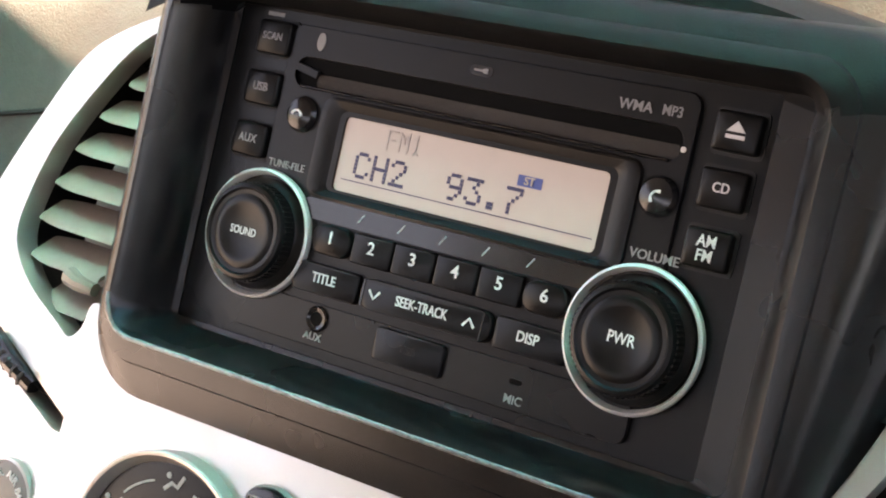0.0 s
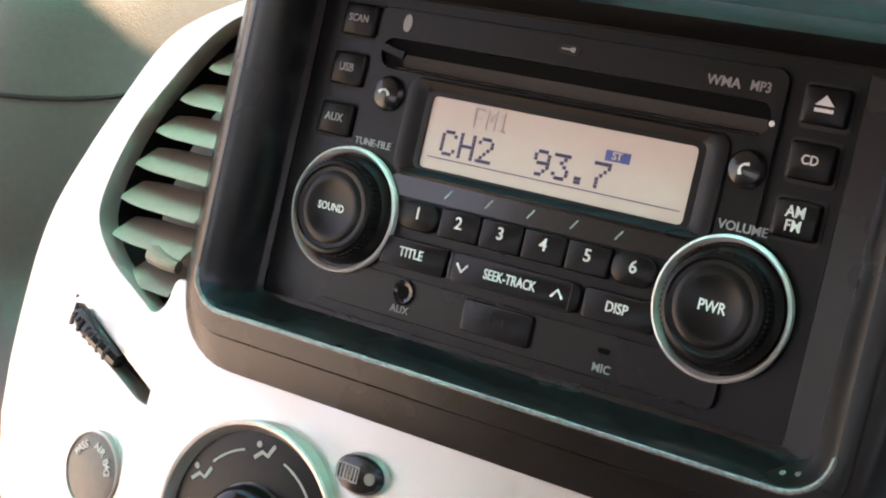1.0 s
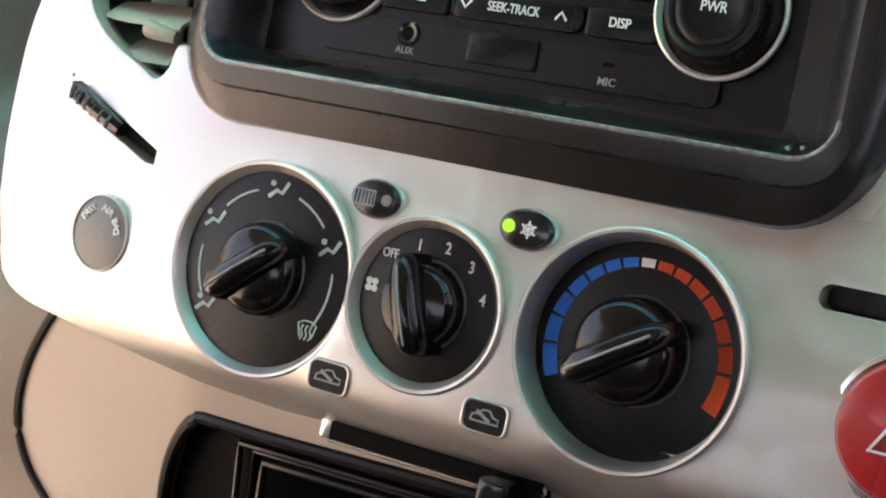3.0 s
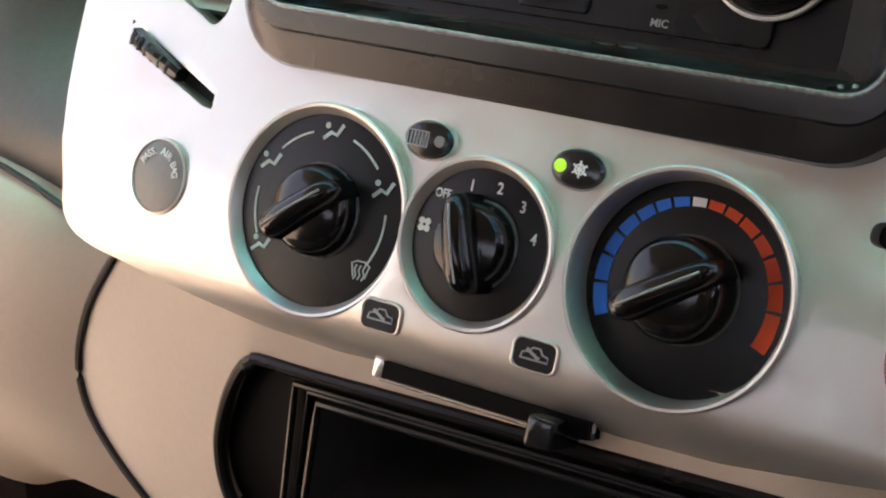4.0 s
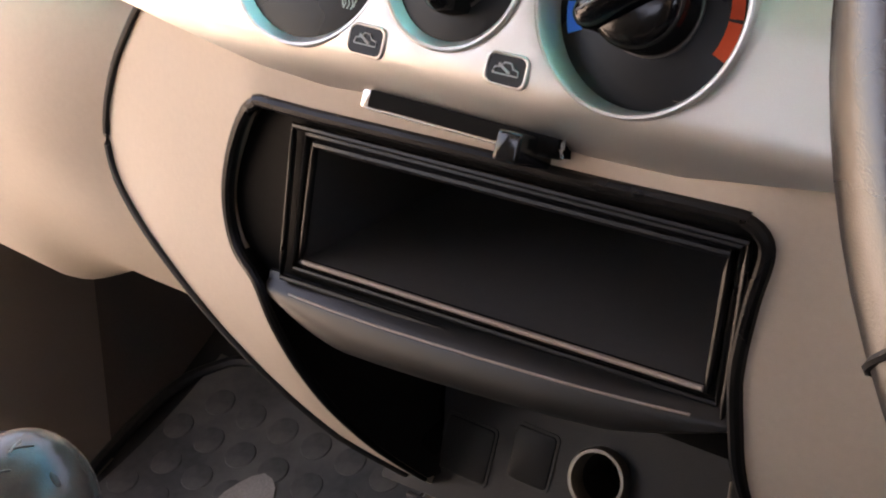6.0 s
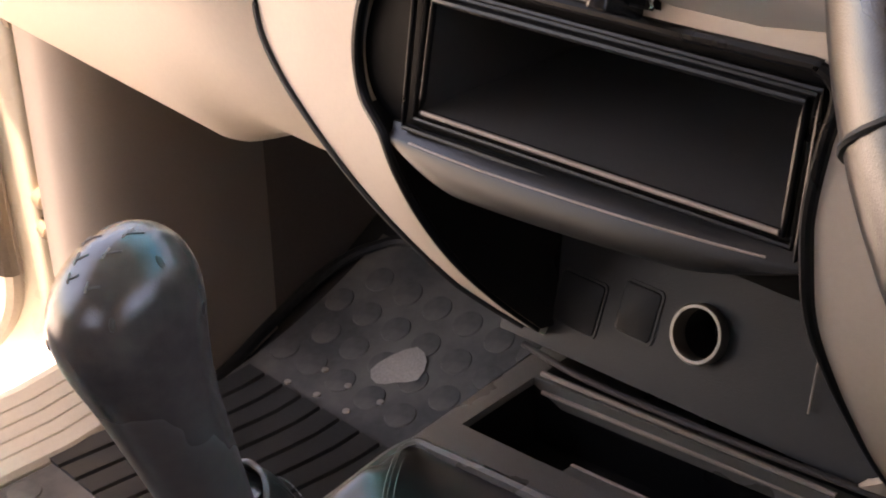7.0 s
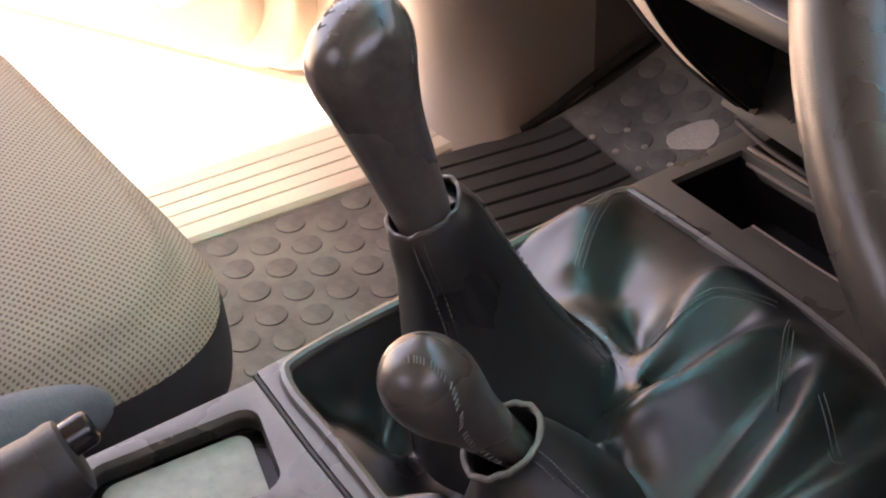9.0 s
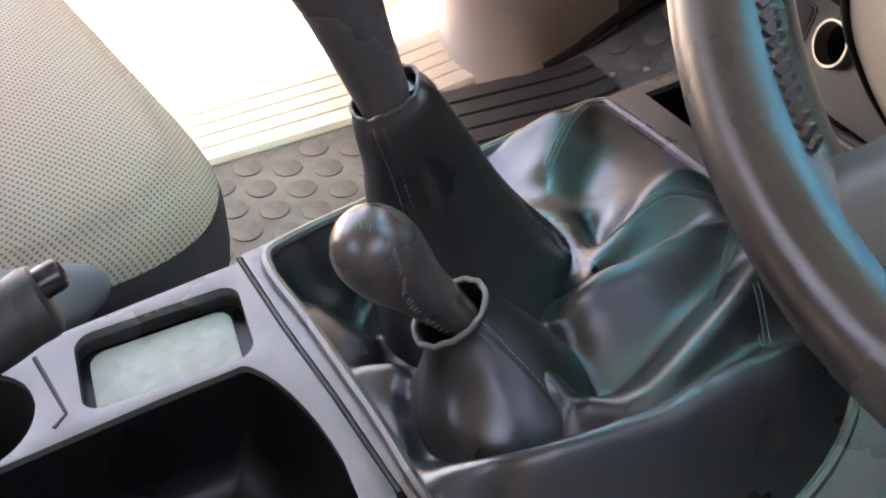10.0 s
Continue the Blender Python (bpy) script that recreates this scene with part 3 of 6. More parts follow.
DIALS = ((-0.0586, -0.1220, 0.0341), (0.0016, -0.1205, 0.0261), (0.0660, -0.1195, 0.0341))
SIL_EDGE = [(-0.030, -0.1655), (-0.067, -0.1675), (-0.100, -0.1635), (-0.140, -0.1575), (-0.163, -0.1540), (-0.1765, -0.1465), (-0.1815, -0.133), (-0.1875, -0.115),
            (-0.1925, -0.100), (-0.197, -0.080), (-0.2000, -0.060), (-0.199, -0.042), (-0.1915, -0.0186), (-0.1825, 0.0026), (-0.173, 0.0215), (-0.1595, 0.033), (-0.135, 0.0440), (-0.112, 0.0500)]
VENT_EDGE = [(-0.112, 0.0430), (-0.1334, 0.0385), (-0.148, 0.0285), (-0.162, 0.0080), (-0.171, -0.0107), (-0.1745, -0.0320), (-0.1715, -0.0450), (-0.157, -0.0565), (-0.1357, -0.0655), (-0.1275, -0.0685), (-0.1230, -0.0640), (-0.1218, -0.0560), (-0.1130, -0.0560), (-0.0860, -0.0600), (-0.0800, -0.0720)]


def build_silver():
    pan = thing("silver_dashboard_panel", "silver painted plastic centre panel of the dashboard", "dash panel", D(0, -0.02, -0.165))
    left = smooth_line(SIL_EDGE, 4)
    inner = smooth_line(VENT_EDGE, 4)
    half = left + inner
    outline = half + [(-u, v) for u, v in half][::-1]
    holes = [circle(u, v, r, 56) for u, v, r in DIALS]
    slot_l = [(-0.1675, -0.0745), (-0.1630, -0.0738), (-0.1160, -0.0925), (-0.1155, -0.0975), (-0.1200, -0.0972), (-0.1670, -0.0800)]
    slot_r = rrect(0.1130, 0.1700, -0.0965, -0.0895, 0.003)
    holes += [slot_l[::-1], slot_r]
    part("panel_skin", plate(outline, holes, lambda a, b: D(a, d_silver(a, b), b), 0.0042, DASH.to_3x3() @ Vector((0, 0.010, 0)), 0.0012), silver, pan)
    for s in (1, -1):
        wall = [D(s * u, d_silver(u, v) + 0.0095, v) for u, v in inner]
        wall2 = [D(s * (u * 0.985), d_silver(u, v) + 0.030, v) for u, v in inner]
        part("vent_collar", loft([wall, wall2], (False, False), closed=False), black_satin, pan)
    strip_edge = smooth_line([(0.1060, -0.0720), (0.1170, -0.0560), (0.1262, -0.0435), (0.1370, -0.0124), (0.1430, 0.0180), (0.1400, 0.0420)], 4)
    outer_edge = smooth_line([(0.1210, -0.0715), (0.1300, -0.0490), (0.1372, -0.0340), (0.1462, -0.0100), (0.1505, 0.0180), (0.1480, 0.0420)], 4)
    part("inner_strip", plate(strip_edge + outer_edge[::-1], [], lambda a, b: D(a, d_silver(a, b) - 0.0006, b), 0.005, DASH.to_3x3() @ Vector((0, 0.012, 0)), 0.0012), silver, pan, "narrow silver strip beside the vent")
    part("slot_backing", prism([(-0.1685, -0.0715), (-0.114, -0.0905), (-0.1135, -0.0995), (-0.1695, -0.0815)], -0.004, 0.004), black_deep, pan)
    part("slot_backing", prism(rrect(0.1100, 0.1730, -0.0990, -0.0870, 0.003), -0.002, 0.006), black_deep, pan)


build_silver()


# ---- heating controls ----
def build_dial(name, label, u, v, r, turn, knob_r, grip_len, deep=0.0022):
    d = d_silver(u, v)
    th = thing(name, label, "control dial", D(u, d + 0.006, v - r), group="heating dials")
    prof = [(r + 0.0004, -0.003), (r + 0.0007, 0.0006), (r + 0.0001, 0.0012), (r - 0.0008, 0.0010), (r - 0.0016, 0.0000), (r - 0.0030, -deep), (r - 0.0022, -deep - 0.004), (r + 0.0004, -deep - 0.004)]
    part("dial_rim", lathe(prof + prof[:1], out_of_dash(u, d, v), 72, False), silver, th, "smooth silver rim")
    part("dial_face", lathe([(r - 0.001, -deep - 0.003), (r - 0.001, -deep - 0.0007), (r - 0.004, -deep), (0, -deep)], out_of_dash(u, d, v), 64), black_satin, th, "black dial face")
    f = d + deep
    m = out_of_dash(u, d, v)
    part("knob_ring", lathe([(knob_r + 0.0006, -deep), (knob_r + 0.0006, 0.0006 - deep), (knob_r - 0.0002, 0.0009 - deep), (knob_r - 0.0002, -deep)], m, 48, False), ring_dark, th)
    kn = part("dial_knob", lathe([(knob_r, -deep), (knob_r - 0.0003, 0.0020), (knob_r - 0.0012, 0.0042), (knob_r * 0.8, 0.0060), (knob_r * 0.5, 0.0070), (0, 0.0074)], m, 48), knob_gloss, th, "glossy black turning knob")
    rot = m @ Matrix.Rotation(radians(turn), 4, "Z")
    rings = []
    for k in range(15):
        s = -1 + 2 * k / 14
        e = abs(s) ** 6
        w = 0.0050 * (1 - 0.45 * e) * (1 - 0.10 * s)
        h = 0.0148 - 0.0018 * s * s - 0.0030 * e
        x = s * grip_len / 2
        rings.append([rot @ Vector(p) for p in ((x, -w, -0.004), (x, -w * 0.95, h * 0.5), (x, -w * 0.72, h * 0.9), (x, -w * 0.3, h), (x, w * 0.3, h), (x, w * 0.72, h * 0.9), (x, w * 0.95, h * 0.5), (x, w, -0.004))])
    grip = part("knob_grip", loft(rings), knob_gloss, kn, "raised glossy black grip bar", smooth=50)
    part("pointer_line", mapped(tube([Vector((grip_len * a, 0, 0.0150 - 0.0018 * (2 * a) ** 2)) for a in (-0.40, -0.2, 0.0, 0.2, 0.38)], 0.0004, 6), rot), grey_print, grip, "worn pale pointer line")
    return th, f


def arc_pts(u, v, r, a0, a1, n=14):
    return [(u + r * math.cos(radians(a0 + (a1 - a0) * k / n)), v + r * math.sin(radians(a0 + (a1 - a0) * k / n))) for k in range(n + 1)]


def seated_figure(u, v, f, s, mat, th):
    """The air-flow symbol: a bent seated line with arrow dots."""
    part("airflow_mark", strip([(u - 0.0030 * s, v - 0.0018 * s), (u - 0.0008 * s, v + 0.0002 * s), (u + 0.0010 * s, v - 0.0004 * s), (u + 0.0026 * s, v + 0.0026 * s)], 0.0010 * s, f - 0.0003, f), mat, th)
    part("airflow_dot", prism(circle(u - 0.0022 * s, v + 0.0018 * s, 0.0008 * s, 10), f - 0.0003, f), mat, th)


def build_controls():
    u, v, r = DIALS[0]
    th, f = build_dial("airflow_dial", "black air direction dial with silver rim and glossy knob", u, v, r, 38, 0.0150, 0.032)
    for a0, a1 in ((173, 208), (108, 138), (42, 72), (-32, 8)):
        part("dial_arc", strip(arc_pts(u, v, 0.0255, a0, a1), 0.0007, f - 0.0003, f), green_print, th)
    for a in (218, 152, 90, 25):
        seated_figure(u + 0.0252 * math.cos(radians(a)), v + 0.0252 * math.sin(radians(a)), f, 1.25, green_print, th)
    # windscreen symbol: a curved pane with three rising waves
    a = radians(-38)
    x, y = u + 0.0252 * math.cos(a), v + 0.0252 * math.sin(a)
    part("defrost_frame", strip([(x - 0.0022, y - 0.0022), (x - 0.0034, y + 0.0020), (x - 0.0014, y + 0.0030), (x + 0.0014, y + 0.0030), (x + 0.0034, y + 0.0020), (x + 0.0022, y - 0.0022)], 0.0005, f - 0.0003, f), green_print, th)
    for k in range(3):
        q = x + (k - 1) * 0.0016
        part("defrost_wave", strip([(q - 0.0003, y - 0.0030), (q + 0.0004, y - 0.0014), (q - 0.0004, y + 0.0002), (q + 0.0002, y + 0.0018)], 0.0005, f - 0.0003, f), green_print, th)
    u, v, r = DIALS[1]
    th, f = build_dial("fan_dial", "black fan speed dial with silver rim and glossy knob", u, v, r, 108, 0.0132, 0.030)
    for x, y, t in ((-0.0152, 0.0128, "OFF"), (-0.0058, 0.0170, "1"), (0.0038, 0.0178, "2"), (0.0126, 0.0138, "3"), (0.0181, 0.0052, "4")):
        part("fan_number", lettering(t, 0.0050 if len(t) == 1 else 0.0040, u + x, v + y, f - 0.0001, squeeze=0.8), white_print, th)
    for k in range(4):
        b = radians(45 + 90 * k)
        part("fan_blade", prism(circle(u - 0.0196 + 0.0015 * math.cos(b), v + 0.0023 + 0.0015 * math.sin(b), 0.0011, 10), f - 0.0003, f), white_print, th)
    u, v, r = DIALS[2]
    th, f = build_dial("temperature_dial", "black temperature dial with blue and red scale and glossy knob", u, v, r, 33, 0.0154, 0.034, 0.0085)
    cuts = [(206, 186), (184, 168), (166, 152), (150, 137), (135, 124), (122, 112), (110, 100), (98, 89), (87, 77), (75, 65), (63, 51), (49, 36), (34, 20), (18, 2), (0, -24)]
    for k, (a0, a1) in enumerate(cuts):
        mat = blue_print if k < 7 else white_print if k == 7 else red_print
        w = [0.0025 + 0.0022 * abs(a0 + (a1 - a0) * q / 6 - 91) / 115 for q in range(7)]
        part("scale_segment", strip(arc_pts(u, v - 0.001, 0.0262, a0, a1, 6), w, f - 0.0003, f), mat, th)

    # oval push buttons
    def oval(name, label, u, v):
        d = d_silver(u, v)
        th = thing(name, label, "push button", D(u, d, v - 0.006))
        pr = [(1.06, 0.0), (1.06, 0.0012), (1.0, 0.0020), (0.96, 0.0016)]
        rings = [[out_of_dash(u, d, v) @ Vector((0.0090 * s * math.cos(t), 0.0060 * s * math.sin(t), h)) for t in [2 * math.pi * k / 40 for k in range(40)]] for s, h in pr]
        part("button_bezel", loft(rings, (True, True)), silver, th)
        pr = [(0.95, 0.001), (0.95, 0.0024), (0.85, 0.0034), (0.5, 0.0039), (0.05, 0.0040)]
        rings = [[out_of_dash(u, d, v) @ Vector((0.0090 * s * math.cos(t), 0.0060 * s * math.sin(t), h)) for t in [2 * math.pi * k / 40 for k in range(40)]] for s, h in pr]
        b = part("button_cap", loft(rings), black_gloss, th, "glossy black oval cap")
        return th, b, d - 0.0038
    th, b, f = oval("rear_defrost_button", "black oval rear window heater button", -0.0233, -0.0927)
    for k in range(5):
        x = -0.0290 + 0.0013 * k
        part("defrost_bar", strip([(x, -0.0947), (x + 0.0002, -0.0908)], 0.0004, f - 0.0003, f), grey_print, b)
    part("defrost_frame", strip([(-0.0302, -0.0950), (-0.0302, -0.0904), (-0.0227, -0.0904), (-0.0227, -0.0950), (-0.0302, -0.0950)], 0.0005, f - 0.0003, f), grey_print, b)
    part("indicator_lamp", prism(circle(-0.0185, -0.0926, 0.0018, 16), f - 0.0004, f + 0.0003), airbag_grey, b)
    th, b, f = oval("air_conditioning_button", "black oval air conditioning button with green lamp lit", 0.0283, -0.0922)
    part("indicator_lamp", prism(circle(0.0232, -0.0921, 0.0020, 16), f - 0.0004, f + 0.0003), green_lamp, b, "lit yellow-green lamp")
    for k in range(3):
        a = radians(60 * k + 30)
        part("snowflake_bar", strip([(0.0296 - 0.0026 * math.cos(a), -0.0922 - 0.0026 * math.sin(a)), (0.0296 + 0.0026 * math.cos(a), -0.0922 + 0.0026 * math.sin(a))], 0.0006, f - 0.0003, f), white_print, b)
    part("snowflake_ring", strip(arc_pts(0.0296, -0.0922, 0.0015, 0, 360, 16), 0.0005, f - 0.0003, f), white_print, b)

    # recirculation symbols beside the slider
    for u, v in ((-0.0255, -0.1490), (0.0288, -0.1478)):
        d = d_silver(u, v)
        th = thing("recirculation_mark", "small black recessed plate with a car outline", "dash symbol", D(u, d, v - 0.005), group="recirculation marks")
        part("plate_rim", plate(rrect(u - 0.0078, u + 0.0078, v - 0.0052, v + 0.0052, 0.0030), [rrect(u - 0.0066, u + 0.0066, v - 0.0042, v + 0.0042, 0.0022)], lambda a, b: D(a, d_silver(a, b) - 0.0008, b), 0.01, DASH.to_3x3() @ Vector((0, 0.002, 0)), 0.0005), silver, th)
        part("plate_base", prism(rrect(u - 0.0068, u + 0.0068, v - 0.0044, v + 0.0044, 0.0022), d - 0.0004, d + 0.001), black_satin, th)
        car = [(-0.0045, -0.0014), (-0.0040, 0.0004), (-0.0020, 0.0008), (-0.0008, 0.0022), (0.0016, 0.0022), (0.0026, 0.0006), (0.0045, 0.0002), (0.0046, -0.0014), (-0.0045, -0.0014)]
        part("car_outline", strip([(u + a, v + b) for a, b in car], 0.0005, d - 0.0008, d - 0.0004), grey_print, th)
        part("airflow_arrow", strip([(u - 0.0028, v + 0.0016), (u + 0.0010, v - 0.0006), (u + 0.0018, v - 0.0006)], 0.0009, d - 0.0008, d - 0.0004), grey_print, th)

    # air bag lamp
    u, v = -0.1300, -0.1240
    d = d_silver(u, v)
    m = DASH @ Matrix.Translation((u, d, v)) @ Matrix.Rotation(radians(-6), 4, "Z") @ Matrix.Rotation(radians(90), 4, "X")
    th = thing("airbag_lamp", "round grey passenger air bag warning lamp", "warning lamp", D(u, d, v - 0.012))
    part("lamp_rim", lathe([(0.0135, -0.002), (0.0136, 0.0006), (0.0128, 0.0010), (0.0124, 0.0004), (0.0124, -0.002)], m, 48, False), silver, th)
    lens = part("lamp_lens", lathe([(0.0124, -0.002), (0.0124, 0.0004), (0.0100, 0.0010), (0, 0.0013)], m, 48), airbag_grey, th)
    word = "PASS. AIR BAG"
    for k, c in enumerate(word):
        if c == " ":
            continue
        a = 150 - 138 * k / (len(word) - 1)
        mm = DASH @ Matrix.Translation((u, d, v)) @ Matrix.Rotation(radians(-6), 4, "Z")
        part("lamp_letter", lettering(c, 0.0037, 0.0088 * math.cos(radians(a)), 0.0088 * math.sin(radians(a)), -0.0014, a - 90, mm), white_print, lens)

    # vent shut-off slider in its slanted slot
    th = thing("vent_slider", "ribbed black thumb slider in a slanted slot", "slider", D(-0.155, -0.01, -0.08))
    ax = Vector((-0.1610, -0.0775)), Vector((-0.1370, -0.0880))
    body = smooth_line([(ax[0].x, -0.0070, ax[0].y), (-0.1490, -0.0098, -0.0828), (ax[1].x, -0.0085, ax[1].y)], 5)
    part("slider_body", mapped(tube(body, 0.0040, 10, flat=0.8), DASH), black_gloss, th)
    for k in range(6):
        p = ax[0].lerp(ax[1], 0.08 + 0.15 * k)
        part("slider_rib", mapped(tube([(p.x - 0.0008, -0.0122, p.y - 0.0022), (p.x + 0.0002, -0.0132, p.y), (p.x + 0.0010, -0.0122, p.y + 0.0022)], 0.0008, 6), DASH), grey_pad, th)
    # air recirculation lever under the panel
    th = thing("recirculation_lever", "small square black lever in a narrow slot", "lever", D(0.035, -0.015, -0.172))
    part("lever_slot", prism([(-0.0275, -0.1695), (0.046, -0.1695), (0.046, -0.1640), (-0.0275, -0.1640)], -0.0142, 0.010), black_matte, th)
    part("slot_edge", mapped(tube([(-0.028, -0.0138, -0.1702), (0.033, -0.0138, -0.1702)], 0.0005, 6), DASH), silver_rim, th, "bright lower edge of the slot")
    part("lever_tab", prism(rrect(-0.0330, -0.0275, -0.1705, -0.1640, 0.001), -0.0115, -0.002, inset=0.0006), silver_rim, th, "pale end clip")
    part("lever_knob", prism(rrect(0.0300, 0.0390, -0.1745, -0.1650, 0.0012), -0.0240, -0.004, inset=0.0012), black_gloss, th)
    part("lever_stem", prism(rrect(0.0270, 0.0430, -0.1705, -0.1660, 0.0008), -0.0130, -0.003, inset=0.0006), black_satin, th)
    part("end_clip", mapped(tube([(0.0455, -0.0110, -0.1645), (0.0462, -0.0125, -0.1670), (0.0458, -0.0110, -0.1690)], 0.0012, 8), DASH), silver_rim, th)
    # hazard switch
    u, v = 0.1440, -0.1230
    d = d_silver(u, v)
    th = thing("hazard_switch", "round red hazard light switch with triangle", "switch", D(u, d, v - 0.02))
    part("switch_ring", lathe([(0.0212, -0.002), (0.0214, 0.0012), (0.0200, 0.0016), (0.0192, -0.002)], out_of_dash(u, d, v), 48, False), silver_rim, th)
    cap = part("switch_cap", lathe([(0.0190, -0.003), (0.0190, 0.003), (0.0175, 0.0058), (0.012, 0.0072), (0, 0.0078)], out_of_dash(u, d, v), 48), red_plastic, th)
    t = arc_pts(u, v - 0.001, 0.0095, 90, 450, 3)
    part("triangle", strip(t, 0.0012, d - 0.0092, d - 0.0080), white_print, cap)


build_controls()


# ---- air vents ----
def build_vent(s):
    th = thing("air_vent", "round-edged air vent with grey-green slanted slats" if s > 0 else "round-edged air vent with slanted slats, shade painted dark", "air vent", D(s * 0.14, 0.02, -0.07), group="centre air vents")
    inner = smooth_line(VENT_EDGE, 6)
    part("vent_backing", mapped(loft([[Vector((s * u, 0.055, v)) for u, v in inner + [(-0.104, -0.074), (-0.104, 0.046)]]], (True, False)), DASH), black_deep, th)
    k = 0
    while True:
        v = 0.0335 - 0.0131 * k
        if v < -0.066:
            break
        k += 1
        us = [u for (u, a), (_, b) in zip(inner, inner[1:]) if (a - v) * (b - v) <= 0]
        if not us:
            continue
        u0 = min(us) + 0.0035
        if u0 > -0.1290:
            continue
        rings = []
        for q in range(7):
            u = u0 + (-0.1275 - u0) * q / 6
            z = d_silver(u, v) + 0.010
            w = 0.75 + 0.25 * min(1, q / 1.5)
            ang = radians(-33)
            sec = []
            for x, t in ((-0.0085, -0.0003), (-0.0070, 0.0007), (0.006, 0.0009), (0.0085, 0.0004), (0.0085, -0.0004), (0.006, -0.0009), (-0.0070, -0.0008)):
                x *= w
                sec.append(D(s * u, z + x * math.cos(ang) + t * math.sin(ang) * 0, v - x * math.sin(ang) + t))
            rings.append(sec)
        # Driver's side slats take black plastic to stand for their shade.
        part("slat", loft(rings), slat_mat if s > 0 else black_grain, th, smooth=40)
    tab = [D(s * -0.1420, 0.002, -0.0510), D(s * -0.1360, 0.000, -0.0520), D(s * -0.1290, 0.001, -0.0528)]
    part("vent_tab", tube(tab, lambda t: 0.0036 - 0.0012 * t, 10), slat_mat, th, "small grey directing tab")
    for q in range(4):
        u = -0.110 - 0.014 * q
        part("rear_fin", prism([(s * u - 0.0006, -0.068), (s * u + 0.0006, -0.068), (s * u + 0.0006, 0.040), (s * u - 0.0006, 0.040)], 0.032, 0.052), black_deep, th)


build_vent(1)
build_vent(-1)


# ---- dashboard upper pad and hood ----
def ease(t):
    t = min(1.0, max(0.0, t))
    return t * t * (3 - 2 * t)


def pad_back(x, z):
    """How far the pad recedes behind the centre panel."""
    return 0.036 * ease((0.275 - abs(x)) / 0.075) * ease((0.805 - z) / 0.060) * ease((z - 0.580) / 0.045)


def build_pad():
    pad = thing("dash_pad", "dark grey grained vinyl dashboard top pad", "dashboard", (0, 0.1, 0.55), kind="structure")

    def prof(x):
        a = abs(x)
        push = 0.10 * max(0, a - 0.20)
        lift = 0.0
        if a < 0.24:
            q = 0.5 + 0.5 * math.cos(math.pi * a / 0.24)
            lift = q
        P = [(-0.022 + push, 0.530), (-0.036 + push, 0.562), (-0.036 + push, 0.585), (-0.022 + push, 0.620), (-0.006 + push, 0.660), (0.012 + push, 0.695),
             (0.034 + push - 0.004 * lift, 0.728 + 0.030 * lift), (0.070 + push, 0.752 + 0.044 * lift), (0.130 + push, 0.770 + 0.040 * lift), (0.260, 0.782 + 0.025 * lift), (0.460, 0.775), (0.64, 0.755), (0.76, 0.74), (0.78, 0.70)]
        return P
    rings = []
    xs = [-0.79 + 1.58 * k / 240 for k in range(241)]
    for x in xs:
        pr = smooth_line(prof(x), 9)
        rings.append([(x, y + pad_back(x, z), z) for y, z in pr])
    part("pad_skin", loft(rings, (False, False), closed=False), grey_pad, pad)
    line = smooth_line([(-0.206, 0.688), (-0.222, 0.6835), (-0.26, 0.6830), (-0.40, 0.690), (-0.72, 0.70)], 6)
    part("pad_joint", tube([(x, -0.006 + 0.51 * (z - 0.660) + 0.10 * (-x - 0.20) + pad_back(x, z) - 0.0006, z) for x, z in line], 0.0011, 6), black_deep, pad, "dark joint line")
    return pad


build_pad()


def build_top_hood():
    """Black arch over the radio, joining the surround to the pad."""
    th = thing("radio_hood", "black satin hood above the radio", "dash trim", D(0, 0.02, 0.08))
    rings = []
    for k in range(31):
        u = -0.126 + 0.262 * k / 30
        q = 1 - (abs(u - 0.005) / 0.131) ** 3
        t = 0.069 + 0.006 * q
        rings.append([D(u, -0.006, t - 0.018 * (1 - q) - 0.010), D(u, -0.004, t - 0.016 * (1 - q)), D(u, 0.006, t + 0.005 - 0.014 * (1 - q)), D(u, 0.030, t + 0.008 - 0.012 * (1 - q)), D(u, 0.09, t + 0.004)])
    part("hood_skin", loft(rings, (False, False), closed=False), dulled_black, th)


build_top_hood()


# ---- lower centre stack ----
def y_stack(x, z):
    return -0.068 + 4.36 * max(0.47 - z, 0) ** 2 + 0.2 * max(abs(x - 0.01) - 0.10, 0)


SEAM = [(-0.158, 0.556), (-0.168, 0.546), (-0.186, 0.522), (-0.197, 0.496), (-0.195, 0.475), (-0.179, 0.457), (-0.156, 0.438), (-0.134, 0.418), (-0.112, 0.396), (-0.090, 0.372), (-0.066, 0.345)]
INSET_L = [(-0.0850, 0.5350), (-0.0935, 0.5290), (-0.1035, 0.512), (-0.1095, 0.491), (-0.106, 0.472), (-0.0925, 0.4600), (-0.087, 0.444), (-0.081, 0.424), (-0.074, 0.399), (-0.066, 0.377), (-0.056, 0.356)]
INSET_R = [(0.1030, 0.5415), (0.1095, 0.5390), (0.1125, 0.5320), (0.1095, 0.515), (0.107, 0.492), (0.109, 0.470), (0.112, 0.452), (0.118, 0.430), (0.123, 0.405), (0.126, 0.365)]


